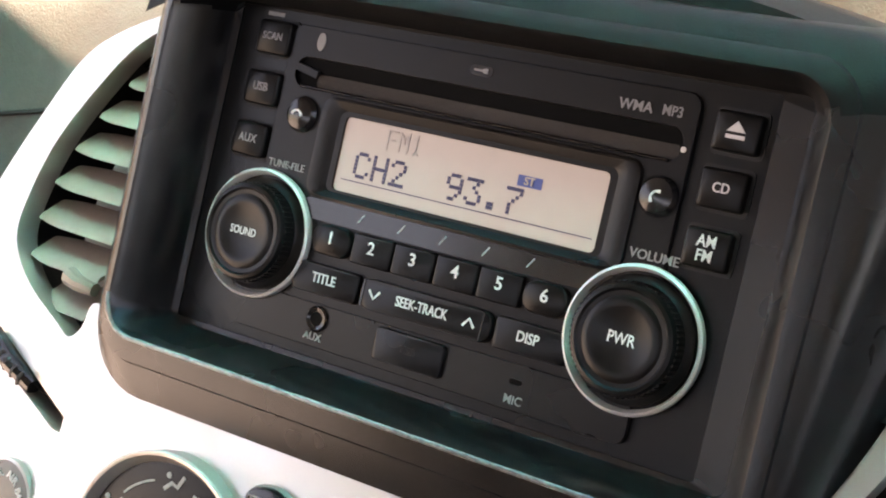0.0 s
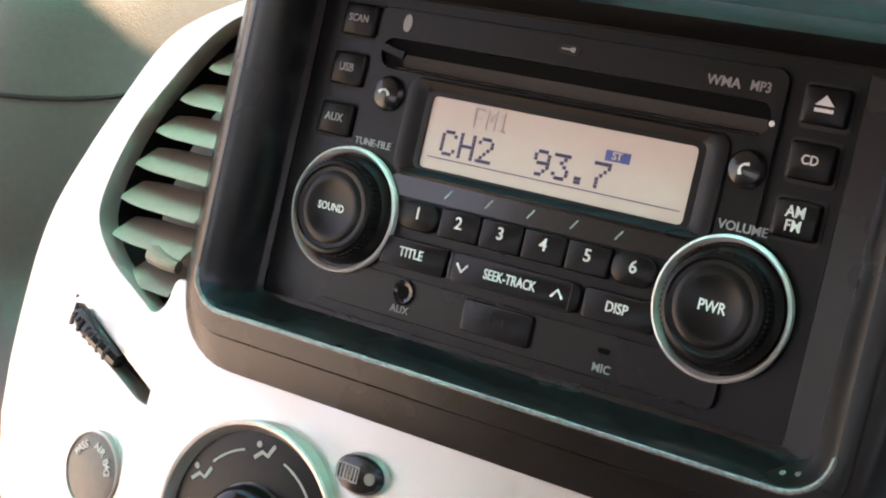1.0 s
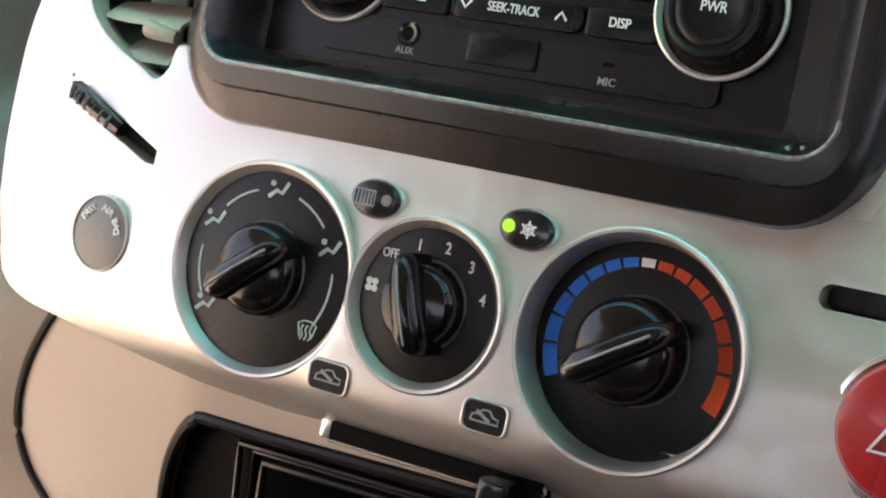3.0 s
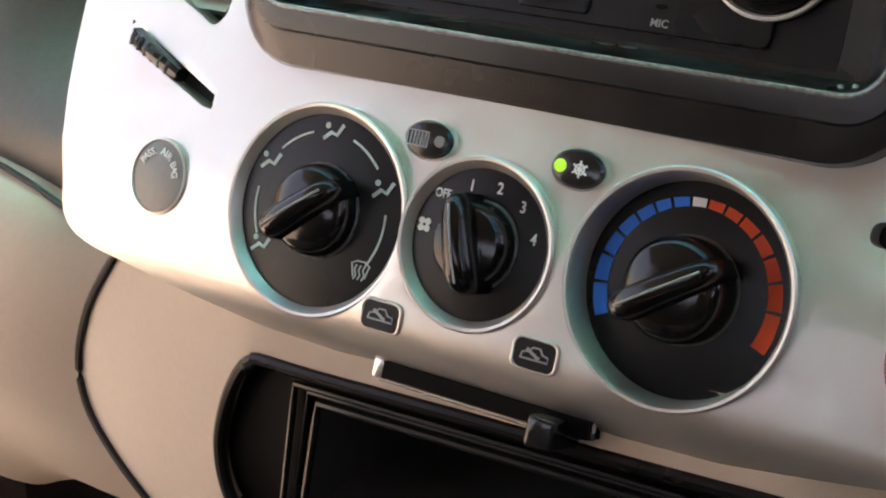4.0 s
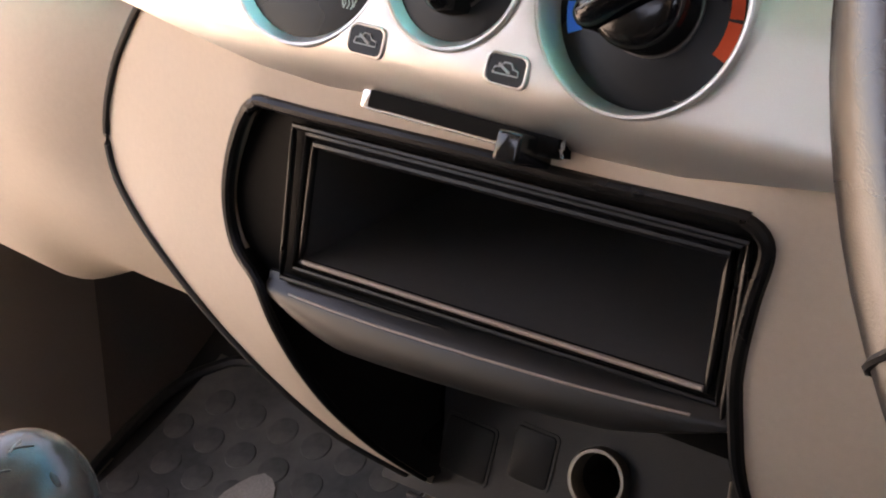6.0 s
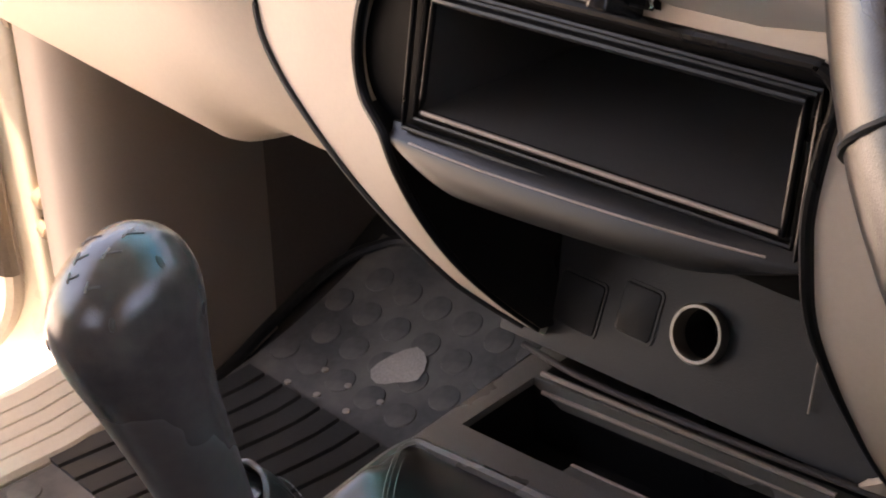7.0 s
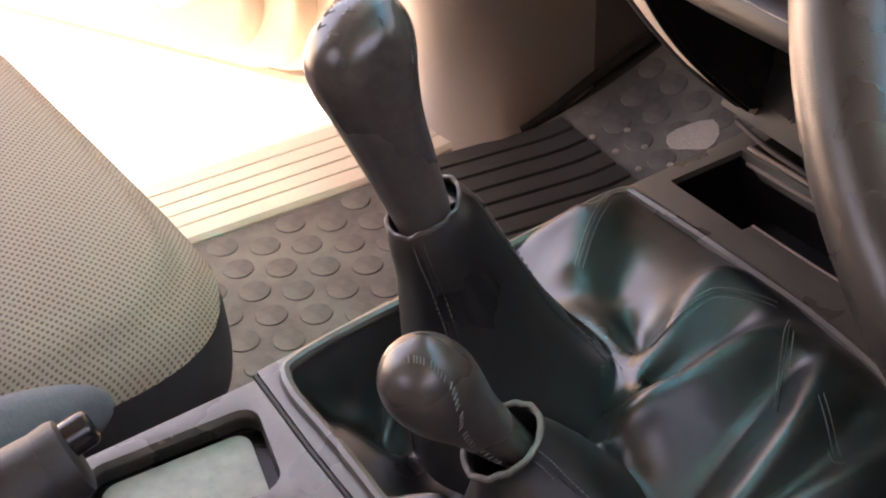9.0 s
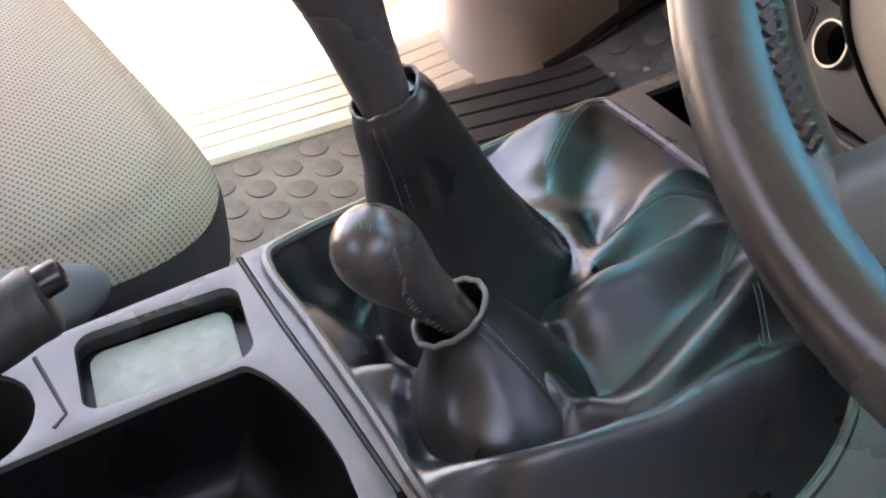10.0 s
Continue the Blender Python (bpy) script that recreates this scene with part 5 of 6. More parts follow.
def build_console():
    th = thing("centre_console", "dark grey grained plastic centre console with a front tray", "centre console", (0.03, -0.2, 0.0))
    hole = smooth_line(BOOT_HOLE, 4, closed=True)
    tray = [(-0.0595, -0.0570), (-0.0575, -0.0120), (0.096, 0.0045), (0.096, -0.0410), (0.030, -0.0490), (-0.010, -0.0530)]
    outline = [(-0.078, 0.030), (-0.077, -0.05), (-0.073, -0.14), (-0.069, -0.22), (-0.062, -0.296), (0.0, -0.294), (0.06, -0.290), (0.13, -0.287), (0.185, -0.284), (0.236, -0.20), (0.232, -0.08), (0.200, 0.030)]

    def top(a, b):
        drop = max(0, a - 0.125) ** 2 * 5 + max(0, -0.066 - a) ** 2 * 60
        return Vector((a, b, z_con(b) - drop))
    part("front_top", plate(outline, [hole, tray], top, 0.012, Vector((0, 0, -0.012)), 0.0022), console_grey, th)
    rim = [(x, y, z_con(y) + 0.0012 - max(0, x - 0.125) ** 2 * 5) for x, y in hole]
    part("boot_rim", tube(rim, 0.0032, 8, closed=True), console_grey, th, "raised rim round the leather boot")
    # tray well
    deep = 0.034
    t2 = [Vector((x, y, z_con(y) - 0.004)) for x, y in tray]
    t3 = [Vector((x * 0.97, y, z_con(y) - deep)) for x, y in tray]
    part("tray_well", loft([t2, t3], (False, True)), black_satin, th, smooth=20)
    # Thin pale lines along the tray's edges.
    part("tray_edge", tube([(-0.055, -0.0095, z_con(0) + 0.0006), (0.090, 0.0055, z_con(0) + 0.0010)], 0.0013, 8), slat_mat, th, "pale tray edge")
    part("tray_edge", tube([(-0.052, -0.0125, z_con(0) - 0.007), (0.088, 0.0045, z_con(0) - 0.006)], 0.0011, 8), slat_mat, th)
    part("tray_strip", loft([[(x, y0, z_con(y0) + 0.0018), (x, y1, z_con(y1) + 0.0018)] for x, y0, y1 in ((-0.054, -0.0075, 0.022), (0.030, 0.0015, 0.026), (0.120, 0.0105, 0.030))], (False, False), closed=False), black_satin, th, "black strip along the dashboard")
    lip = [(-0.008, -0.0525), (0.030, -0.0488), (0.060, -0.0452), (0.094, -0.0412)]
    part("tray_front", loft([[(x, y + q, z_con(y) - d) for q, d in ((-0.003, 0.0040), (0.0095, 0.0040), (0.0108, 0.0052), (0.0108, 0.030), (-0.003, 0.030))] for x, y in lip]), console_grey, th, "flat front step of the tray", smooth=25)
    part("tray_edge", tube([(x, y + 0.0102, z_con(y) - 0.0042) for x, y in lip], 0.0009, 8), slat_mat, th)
    side = [(-0.079, 0.05), (-0.077, -0.05), (-0.073, -0.14), (-0.069, -0.22), (-0.062, -0.296), (-0.060, -0.70)]
    rings = [[(x - 0.002, y, z_con(y) - 0.010) for x, y in side], [(x - 0.008, y, 0.20) for x, y in side], [(x - 0.02, y, -0.01) for x, y in side]]
    part("left_side", loft(rings, (False, False), closed=False), console_grey, th)
    side = [(0.201, 0.05), (0.233, -0.08), (0.237, -0.20), (0.186, -0.284), (0.17, -0.70)]
    rings = [[(x, y, z_con(y) - 0.010 - max(0, x - 0.125) ** 2 * 5) for x, y in side], [(x + 0.010, y, 0.16) for x, y in side], [(x + 0.02, y, -0.01) for x, y in side]]
    part("right_side", loft(rings, (False, False), closed=False), console_grey, th)

    rc = thing("rear_console", "dark grey plastic rear console with pad tray, cup holder and bin", "centre console", (0.03, -0.45, 0.0))
    out = [(-0.056, -0.2995), (0.0, -0.2975), (0.06, -0.2935), (0.128, -0.2905), (0.160, -0.300), (0.165, -0.75), (-0.060, -0.75), (-0.058, -0.45)]
    pad = rrect(-0.0455, 0.0095, -0.3960, -0.3120, 0.010)
    pad = [(x + (y + 0.35) * 0.10, y - x * 0.14) for x, y in pad]
    cup = circle(-0.020, -0.4500, 0.034, 36)
    bn = smooth_line([(0.022, -0.318), (0.060, -0.306), (0.110, -0.304), (0.134, -0.320), (0.142, -0.42), (0.140, -0.62), (0.080, -0.66), (0.030, -0.62), (0.018, -0.50), (0.016, -0.40), (0.017, -0.335)], 4, closed=True)

    def rtop(a, b):
        return Vector((a, b, z_con(b) + 0.001 - max(0, a - 0.125) ** 2 * 5))
    part("rear_top", plate(out, [pad, cup, bn], rtop, 0.012, Vector((0, 0, -0.012)), 0.0035), console_grey, rc)
    part("pad_well", loft([[Vector((x, y, z_con(y) - 0.004)) for x, y in pad], [Vector((x, y, z_con(y) - 0.013)) for x, y in pad]], (False, True)), black_satin, rc, smooth=30)
    pm = [(-0.018 + (x + 0.018) * 0.86, -0.354 + (y + 0.354) * 0.86) for x, y in pad]
    part("tray_pad", loft([[Vector((x, y, z_con(y) - 0.0128)) for x, y in pm], [Vector((x, y, z_con(y) - 0.0100)) for x, y in pm], [Vector((-0.018 + (x + 0.018) * 0.97, -0.354 + (y + 0.354) * 0.97, z_con(y) - 0.0095)) for x, y in pm]]), pad_rubber, rc, "grey textured rubber pad")
    part("cup_well", loft([[Vector((x, y, z_con(y) - 0.003)) for x, y in cup], [Vector((-0.02 + (x + 0.02) * 0.92, -0.45 + (y + 0.45) * 0.92, z_con(y) - 0.06)) for x, y in cup]], (False, True)), black_deep, rc, smooth=40)
    cb = (0.080, -0.45)
    rows = []
    for k, (s, dz) in enumerate(((1.0, 0.003), (0.985, 0.010), (0.96, 0.022), (0.92, 0.040), (0.84, 0.055), (0.70, 0.064))):
        rows.append([Vector((cb[0] + (x - cb[0]) * s, cb[1] + (y - cb[1]) * (1 - (1 - s) * 0.6), z_con(y) - dz)) for x, y in bn])
    part("bin_well", loft(rows, (False, True)), black_satin, rc, smooth=60)
    part("panel_joint", tube([(-0.047, -0.4095, z_con(-0.41) + 0.0012), (-0.020, -0.4065, z_con(-0.41) + 0.0012), (0.000, -0.4045, z_con(-0.41) + 0.0010), (0.006, -0.4120, z_con(-0.41) + 0.0008)], 0.0012, 6), black_deep, rc, "dark joint line")
    part("console_gap", tube([(-0.060, -0.2980, z_con(-0.298) - 0.0002), (0.0, -0.2958, z_con(-0.296) - 0.0002), (0.06, -0.2918, z_con(-0.292) - 0.0002), (0.128, -0.2888, z_con(-0.289) - 0.0006)], 0.0014, 6), black_deep, rc, "dark gap to the front console")


build_console()


# ---- leather boot ----
# Lines over which the leather is drawn, as (x, y, height over the console's top).
SKIRT_FOLD = [(0.128, -0.273, 0.006), (0.143, -0.262, 0.020), (0.155, -0.247, 0.031), (0.160, -0.226, 0.035), (0.163, -0.198, 0.036), (0.163, -0.170, 0.035), (0.162, -0.140, 0.033), (0.161, -0.116, 0.028), (0.156, -0.094, 0.014)]
TRANS_FOLD = [(0.104, -0.222, 0.028), (0.122, -0.209, 0.019), (0.138, -0.200, 0.015), (0.150, -0.194, 0.017), (0.152, -0.181, 0.022), (0.147, -0.164, 0.026), (0.138, -0.144, 0.027), (0.127, -0.122, 0.027), (0.113, -0.101, 0.024), (0.099, -0.081, 0.014), (0.090, -0.070, 0.003)]
MIDDLE_FOLD = [(0.089, -0.199, 0.022), (0.084, -0.180, 0.028), (0.083, -0.165, 0.030), (0.083, -0.142, 0.031), (0.081, -0.117, 0.031), (0.082, -0.103, 0.027), (0.077, -0.087, 0.016), (0.072, -0.073, 0.004)]
REAR_FOLD = [(0.066, -0.165, 0.010), (0.055, -0.149, 0.013), (0.043, -0.128, 0.017), (0.034, -0.108, 0.022), (0.031, -0.096, 0.024), (0.035, -0.087, 0.022), (0.046, -0.082, 0.017), (0.062, -0.079, 0.012)]
CORNER_SEAM = [(-0.061, -0.085, 0.006), (-0.054, -0.099, 0.015), (-0.040, -0.119, 0.012), (-0.022, -0.138, 0.010)]
LEFT_FOLD = [(-0.062, -0.142, 0.008), (-0.061, -0.123, 0.014), (-0.055, -0.113, 0.017), (-0.042, -0.124, 0.013), (-0.028, -0.143, 0.010)]
FLAP_FOLD = [(-0.018, -0.274, -0.008), (0.000, -0.270, -0.006), (0.018, -0.264, -0.010)]
NEAR_FOLD = [(0.052, -0.277, 0.006), (0.060, -0.270, 0.012), (0.072, -0.260, 0.016), (0.080, -0.250, 0.020)]
NEAR_PLEAT = [(0.060, -0.278, 0.004), (0.082, -0.272, 0.003), (0.104, -0.273, 0.003)]
HOLLOWS = (
    [(0.118, -0.258, -0.016), (0.135, -0.238, -0.014), (0.146, -0.214, -0.008), (0.155, -0.180, 0.004), (0.150, -0.150, 0.008), (0.143, -0.118, 0.008), (0.132, -0.092, 0.004)],
    [(0.118, -0.192, -0.012), (0.122, -0.178, -0.008), (0.114, -0.155, 0.000), (0.106, -0.130, 0.006), (0.096, -0.104, 0.008)],
    [(0.064, -0.154, -0.006), (0.061, -0.136, 0.000), (0.060, -0.118, 0.004), (0.060, -0.102, 0.006)],
    [(0.018, -0.134, -0.008), (0.028, -0.136, -0.010), (0.038, -0.142, -0.008)],
    [(-0.048, -0.090, 0.004), (-0.036, -0.098, 0.004), (-0.022, -0.108, 0.002), (0.000, -0.128, -0.004)],
    [(-0.049, -0.180, -0.026), (-0.048, -0.218, -0.044), (-0.036, -0.244, -0.054), (0.000, -0.250, -0.054)],
    [(0.044, -0.262, -0.032), (0.046, -0.250, -0.036)],
    [(0.100, -0.270, -0.010), (0.112, -0.268, -0.012)],
    [(-0.046, -0.258, -0.036), (-0.040, -0.270, -0.030), (-0.024, -0.276, -0.018)],
)
BOOT_STEP, BOOT_X, BOOT_Y = 0.0020, -0.076, -0.296


def sleeve_foot(cx, cy, rx, ry, h, a0, a1):
    """An arc round a lever where the flat leather meets the sleeve."""
    return [(cx + rx * math.cos(radians(a)), cy + ry * math.sin(radians(a)), h) for a in range(a0, a1 + 1, 10)]


def draped():
    """Heights of the leather on a grid: a skin stretched between its rim, the folds and the hollows, then softened."""
    nx, ny = 152, 120
    xs, ys = BOOT_X + BOOT_STEP * np.arange(nx), BOOT_Y + BOOT_STEP * np.arange(ny)
    fixed, h = np.ones((nx, ny), bool), np.zeros((nx, ny))
    for i in range(nx):
        for j in range(ny):
            fixed[i, j] = not inside((xs[i], ys[j]), BOOT_LOOP)
    rim = fixed.copy()
    feet = [sleeve_foot(0.0262, -0.199, 0.043, 0.051, 0.006, -40, 150), sleeve_foot(0.0275, -0.193, 0.049, 0.061, -0.022, 160, 300),
            sleeve_foot(0.0985, -0.2245, 0.040, 0.042, -0.006, -150, -20), sleeve_foot(0.0970, -0.2260, 0.037, 0.039, 0.000, 20, 200)]
    for line in [*HOLLOWS, *feet, LEFT_FOLD, CORNER_SEAM, FLAP_FOLD, NEAR_FOLD, NEAR_PLEAT, REAR_FOLD, MIDDLE_FOLD, TRANS_FOLD, SKIRT_FOLD]:
        for x, y, z in smooth_line(line, 14):
            i, j = round((x - BOOT_X) / BOOT_STEP), round((y - BOOT_Y) / BOOT_STEP)
            if 0 < i < nx - 1 and 0 < j < ny - 1 and not rim[i, j]:
                fixed[i, j], h[i, j] = True, z
    keep = h.copy()
    for _ in range(2500):
        h[1:-1, 1:-1] = 0.25 * (h[2:, 1:-1] + h[:-2, 1:-1] + h[1:-1, 2:] + h[1:-1, :-2])
        h[fixed] = keep[fixed]
    for _ in range(8):
        g = h.copy()
        g[1:-1, 1:-1] = 0.4 * h[1:-1, 1:-1] + 0.15 * (h[2:, 1:-1] + h[:-2, 1:-1] + h[1:-1, 2:] + h[1:-1, :-2])
        h = np.where(rim, h, g)
    return h


def boot_z(x, y):
    u, v = (x - BOOT_X) / BOOT_STEP, (y - BOOT_Y) / BOOT_STEP
    i, j = min(max(int(u), 0), DRAPE.shape[0] - 2), min(max(int(v), 0), DRAPE.shape[1] - 2)
    u, v = u - i, v - j
    h = (DRAPE[i, j] * (1 - u) + DRAPE[i + 1, j] * u) * (1 - v) + (DRAPE[i, j + 1] * (1 - u) + DRAPE[i + 1, j + 1] * u) * v
    wr = 0.0004 * noise.noise(Vector((x * 55, y * 40, 0.3))) + 0.00025 * noise.noise(Vector((x * 170, y * 130, 2.3)))
    return z_con(y) - max(0, x - 0.125) ** 2 * 5 + float(h) + wr


BOOT_LOOP = smooth_line(BOOT_HOLE, 4, closed=True)
DRAPE = draped()


def sleeve(rows, seed, fold):
    """A leather sleeve: rows of centre, radii and tilt, with soft lengthwise folds that grow downwards."""
    sm = smooth_line(rows, 5)
    rings = []
    for i, (x, y, z, rx, ry, tilt) in enumerate(sm):
        t = i / (len(sm) - 1)
        rg = []
        for k in range(64):
            a = 2 * math.pi * k / 64
            w = 1 + fold * t * (math.sin(3 * a + seed + 1.2 * t) + 0.5 * math.sin(5 * a + 2.2 * seed)) + 0.02 * noise.noise(Vector((math.cos(a) * 2.2, math.sin(a) * 2.2, t * 5 + seed)))
            px, py = math.cos(a) * rx * w, math.sin(a) * ry * w
            rg.append(Vector((x + px, y + py, z + py * tilt + 0.0012 * noise.noise(Vector((a * 2, t * 9, seed))))))
        rings.append(rg)
    return rings


def stitched(path, offset, th):
    """A seam on a line of points with a row of stitches on both sides."""
    part("boot_seam", tube(path, 0.00035, 6), leather, th)
    for s in (-offset, offset):
        bits = []
        for a, b in zip(path, path[1:]):
            a, b = Vector(a), Vector(b)
            n = (b - a).cross(Vector((0.75, -0.35, 0.55))).normalized() * s
            out = Vector((0.75, -0.35, 0.55)).normalized() * 0.0006
            bits.append(tube([a + n + out, a.lerp(b, 0.62) + n + out], 0.00026, 5))
        part("stitches", join(*bits), thread, th, "grey stitching")


def build_boot():
    th = thing("gear_boot", "black stitched leather boot folded round two gear levers", "gear boot", (0.04, -0.18, 0.30))
    small = [(0.04 + (x - 0.04) * 0.998, -0.18 + (y + 0.18) * 0.998) for x, y in BOOT_LOOP]
    bm = plate(small, [], lambda a, b: Vector((a, b, boot_z(a, b))), 0.0024, Vector((0, 0, -0.006)))
    part("leather_cover", bm, leather, th, smooth=80)
    gear = sleeve([(0.0198, -0.2385, 0.4275, 0.0152, 0.0152, 0.45), (0.0205, -0.2350, 0.4180, 0.0186, 0.0190, 0.45), (0.0215, -0.2275, 0.395, 0.0230, 0.0240, 0.25), (0.0230, -0.2180, 0.365, 0.0310, 0.0340, -0.05), (0.0250, -0.2060, 0.335, 0.0400, 0.0470, -0.15), (0.0270, -0.1950, 0.305, 0.0480, 0.0590, -0.2), (0.0280, -0.1900, 0.280, 0.0520, 0.0640, -0.2)], 0.6, 0.030)
    part("gear_sleeve", loft(gear, (False, False)), leather, th, "tapering leather sleeve", smooth=80)
    trans = sleeve([(0.0868, -0.2430, 0.3535, 0.0152, 0.0160, 0.55), (0.0868, -0.2405, 0.3490, 0.0146, 0.0150, 0.55), (0.0900, -0.2350, 0.3370, 0.0215, 0.0220, 0.40), (0.0965, -0.2270, 0.3160, 0.0350, 0.0370, 0.05), (0.1000, -0.2220, 0.2980, 0.0440, 0.0460, 0.0), (0.1020, -0.2190, 0.280, 0.0480, 0.0520, 0.0)], 2.1, 0.02)
    part("transfer_sleeve", loft(trans, (False, False)), leather, th, "short leather sleeve", smooth=80)
    for rings, r, hide in ((gear, 0.0010, leather_worn), (trans, 0.0014, lining)):
        ring = [p + Vector((0, 0, 0.0004 * math.sin(5 * k))) for k, p in enumerate(rings[0])]
        part("boot_collar", tube(ring, r, 8, closed=True), hide, th, "worn folded leather collar")
    # seams run down the sleeves and over the folds
    for rings, k in ((gear, 57), (gear, 11), (trans, 4)):
        stitched(smooth_line([rg[k] for rg in rings[2:]], 2), 0.0022, th)
    for ln in ([(p[0], p[1]) for p in CORNER_SEAM], [(0.047, -0.143), (0.043, -0.124), (0.042, -0.105), (0.050, -0.093), (0.062, -0.084)], [(0.079, -0.090), (0.092, -0.103), (0.117, -0.127)],
               [(-0.054, -0.232), (-0.044, -0.242), (-0.030, -0.252)], [(0.124, -0.112), (0.138, -0.116), (0.156, -0.124)]):
        stitched([(x, y, boot_z(x, y) + 0.0004) for x, y in smooth_line(ln, 16)], 0.0022, th)


build_boot()


# ---- levers ----
def build_levers():
    th = thing("gear_lever", "worn black leather gear knob on a lever", "gear lever", (0.02, -0.23, 0.42))
    rows = [(0.395, 0.0200, -0.2300, 0.0112, 0.0112), (0.425, 0.0198, -0.2395, 0.0125, 0.0124), (0.455, 0.0190, -0.2480, 0.0152, 0.0145), (0.475, 0.0185, -0.2535, 0.0172, 0.0160), (0.491, 0.0182, -0.2572, 0.0200, 0.0178),
            (0.503, 0.0180, -0.2585, 0.0214, 0.0190), (0.512, 0.0178, -0.2582, 0.0198, 0.0180), (0.519, 0.0176, -0.2575, 0.0156, 0.0146), (0.5235, 0.0175, -0.2570, 0.0095, 0.0090), (0.525, 0.0175, -0.2568, 0.0030, 0.0030)]
    sm = smooth_line(rows, 5)
    rings = []
    for z, x, y, ry, rx in sm:
        rg = []
        for k in range(40):
            a = 2 * math.pi * k / 40
            c, s = math.cos(a), math.sin(a)
            e = 0.88
            yy = math.copysign(abs(s) ** e, s) * ry
            tilt = (yy) * 0.20 * min(1, max(0, (z - 0.45) / 0.07))
            rg.append((x + math.copysign(abs(c) ** e, c) * rx, y + yy, z + tilt))
        rings.append(rg)
    knob = part("gear_knob", loft(rings), leather_worn, th, "worn grey-black leather knob", smooth=60)
    def on_knob(p):
        hit = knob.closest_point_on_mesh(knob.matrix_world.inverted() @ Vector(p))
        return knob.matrix_world @ hit[1], hit[2]
    # embossed shift pattern: short strokes pressed into the leather
    for px, py, pz in ((0.0145, -0.2700, 0.5158), (0.0127, -0.2656, 0.5181), (0.0097, -0.2602, 0.5185), (0.0081, -0.2534, 0.5195), (0.0219, -0.2696, 0.5160), (0.0194, -0.2615, 0.5201), (0.0178, -0.2539, 0.5202)):
        for dx, dy in ((0.0, 0.0), (0.0012, 0.0008)):
            line = [on_knob((px + dx + 0.0016 * q * (1 if dx else -0.4), py + dy + 0.0018 * q, pz)) for q in (-1, -0.3, 0.3, 1)]
            part("shift_mark", tube([p + n * 0.00005 for p, n in line], 0.00034, 6), mark_grey if dx else mark_pale, knob, "embossed shift pattern stroke")
    for px, py, pz in ((0.0273, -0.2536, 0.5178), (0.0309, -0.2700, 0.5098), (0.0104, -0.2791, 0.4985), (0.0330, -0.2440, 0.5040)):
        p, n = on_knob((px, py, pz))
        b = bmesh.new()
        bmesh.ops.create_uvsphere(b, u_segments=14, v_segments=8, radius=1.0)
        mapped(b, Matrix.Translation(p) @ n.to_track_quat("Z", "Y").to_matrix().to_4x4() @ Matrix.Diagonal((0.0009, 0.0020, 0.0004, 1)))
        part("knob_dimple", b, mark_grey, knob, "small dark dimple", smooth=80)
    part("lever_stick", tube([(0.020, -0.229, 0.36), (0.020, -0.230, 0.43)], 0.0080, 12), black_gloss, th)

    th = thing("transfer_lever", "short black leather transfer lever with stitched ball knob", "gear lever", (0.088, -0.224, 0.35))
    rows = [(0, 0.0880, -0.2260, 0.330, 0.0080), (0, 0.0875, -0.2345, 0.343, 0.0082), (0, 0.0870, -0.2450, 0.3575, 0.0104), (0, 0.0862, -0.2560, 0.3730, 0.0130), (0, 0.0856, -0.2650, 0.3865, 0.0172),
            (0, 0.0850, -0.2705, 0.3950, 0.0188), (0, 0.0846, -0.2762, 0.4030, 0.0178), (0, 0.0843, -0.2806, 0.4092, 0.0138), (0, 0.0842, -0.2828, 0.4123, 0.0080), (0, 0.0842, -0.2836, 0.4134, 0.0025)]
    sm = smooth_line([r[1:] for r in rows], 5)
    axis = Vector((0, -0.60, 0.80)).normalized()
    up = Vector((1, 0, 0))
    vv = axis.cross(up)
    rings = [[Vector((x, y, z)) + (up * math.cos(2 * math.pi * k / 36) + vv * math.sin(2 * math.pi * k / 36)) * r for k in range(36)] for x, y, z, r in sm]
    kb = part("lever_knob", loft(rings), leather_worn, th, "worn leather ball knob", smooth=60)
    st = bmesh.new()
    for k in range(34):
        t = k / 33
        i = int(t * (len(sm) - 6))
        x, y, z, r = sm[i + 3]
        a = radians(50 - 95 * t * t * (3 - 2 * t))
        n = up * math.cos(a) + vv * -math.sin(a)
        p = Vector((x, y, z)) + n * (r + 0.0002)
        w = axis.cross(n).normalized() * 0.0022
        tmp = tube([p - w * 0.6, p + w * 0.6 + axis * 0.0008], 0.00032, 5)
        me = bpy.data.meshes.new("tmp")
        tmp.to_mesh(me)
        tmp.free()
        st.from_mesh(me)
        bpy.data.meshes.remove(me)
    part("knob_stitches", st, thread, kb, "grey cross stitching")
    end = Vector((0.0842, -0.2820, 0.4112))
    for a, b in (((-0.006, 0.003), (0.006, 0.003)), ((-0.002, 0.006), (-0.002, -0.001)), ((0.003, 0.004), (0.004, -0.002)), ((-0.007, 0.0), (-0.003, -0.004))):
        p = [end + up * q[0] + Vector((0, 0.80, 0.60)) * q[1] + axis * (0.0022 - 0.30 * (q[0] ** 2 + q[1] ** 2) / 0.012) for q in (a, b)]
        part("knob_mark", tube(p, 0.0006, 5), leather, kb, "embossed mark")

    th = thing("handbrake_lever", "black plastic handbrake grip with push button", "handbrake", (0.06, -0.6, 0.33))
    path = smooth_line([(0.066, -0.411, 0.4085), (0.066, -0.432, 0.402), (0.065, -0.47, 0.390), (0.063, -0.56, 0.360), (0.060, -0.70, 0.320)], 6)
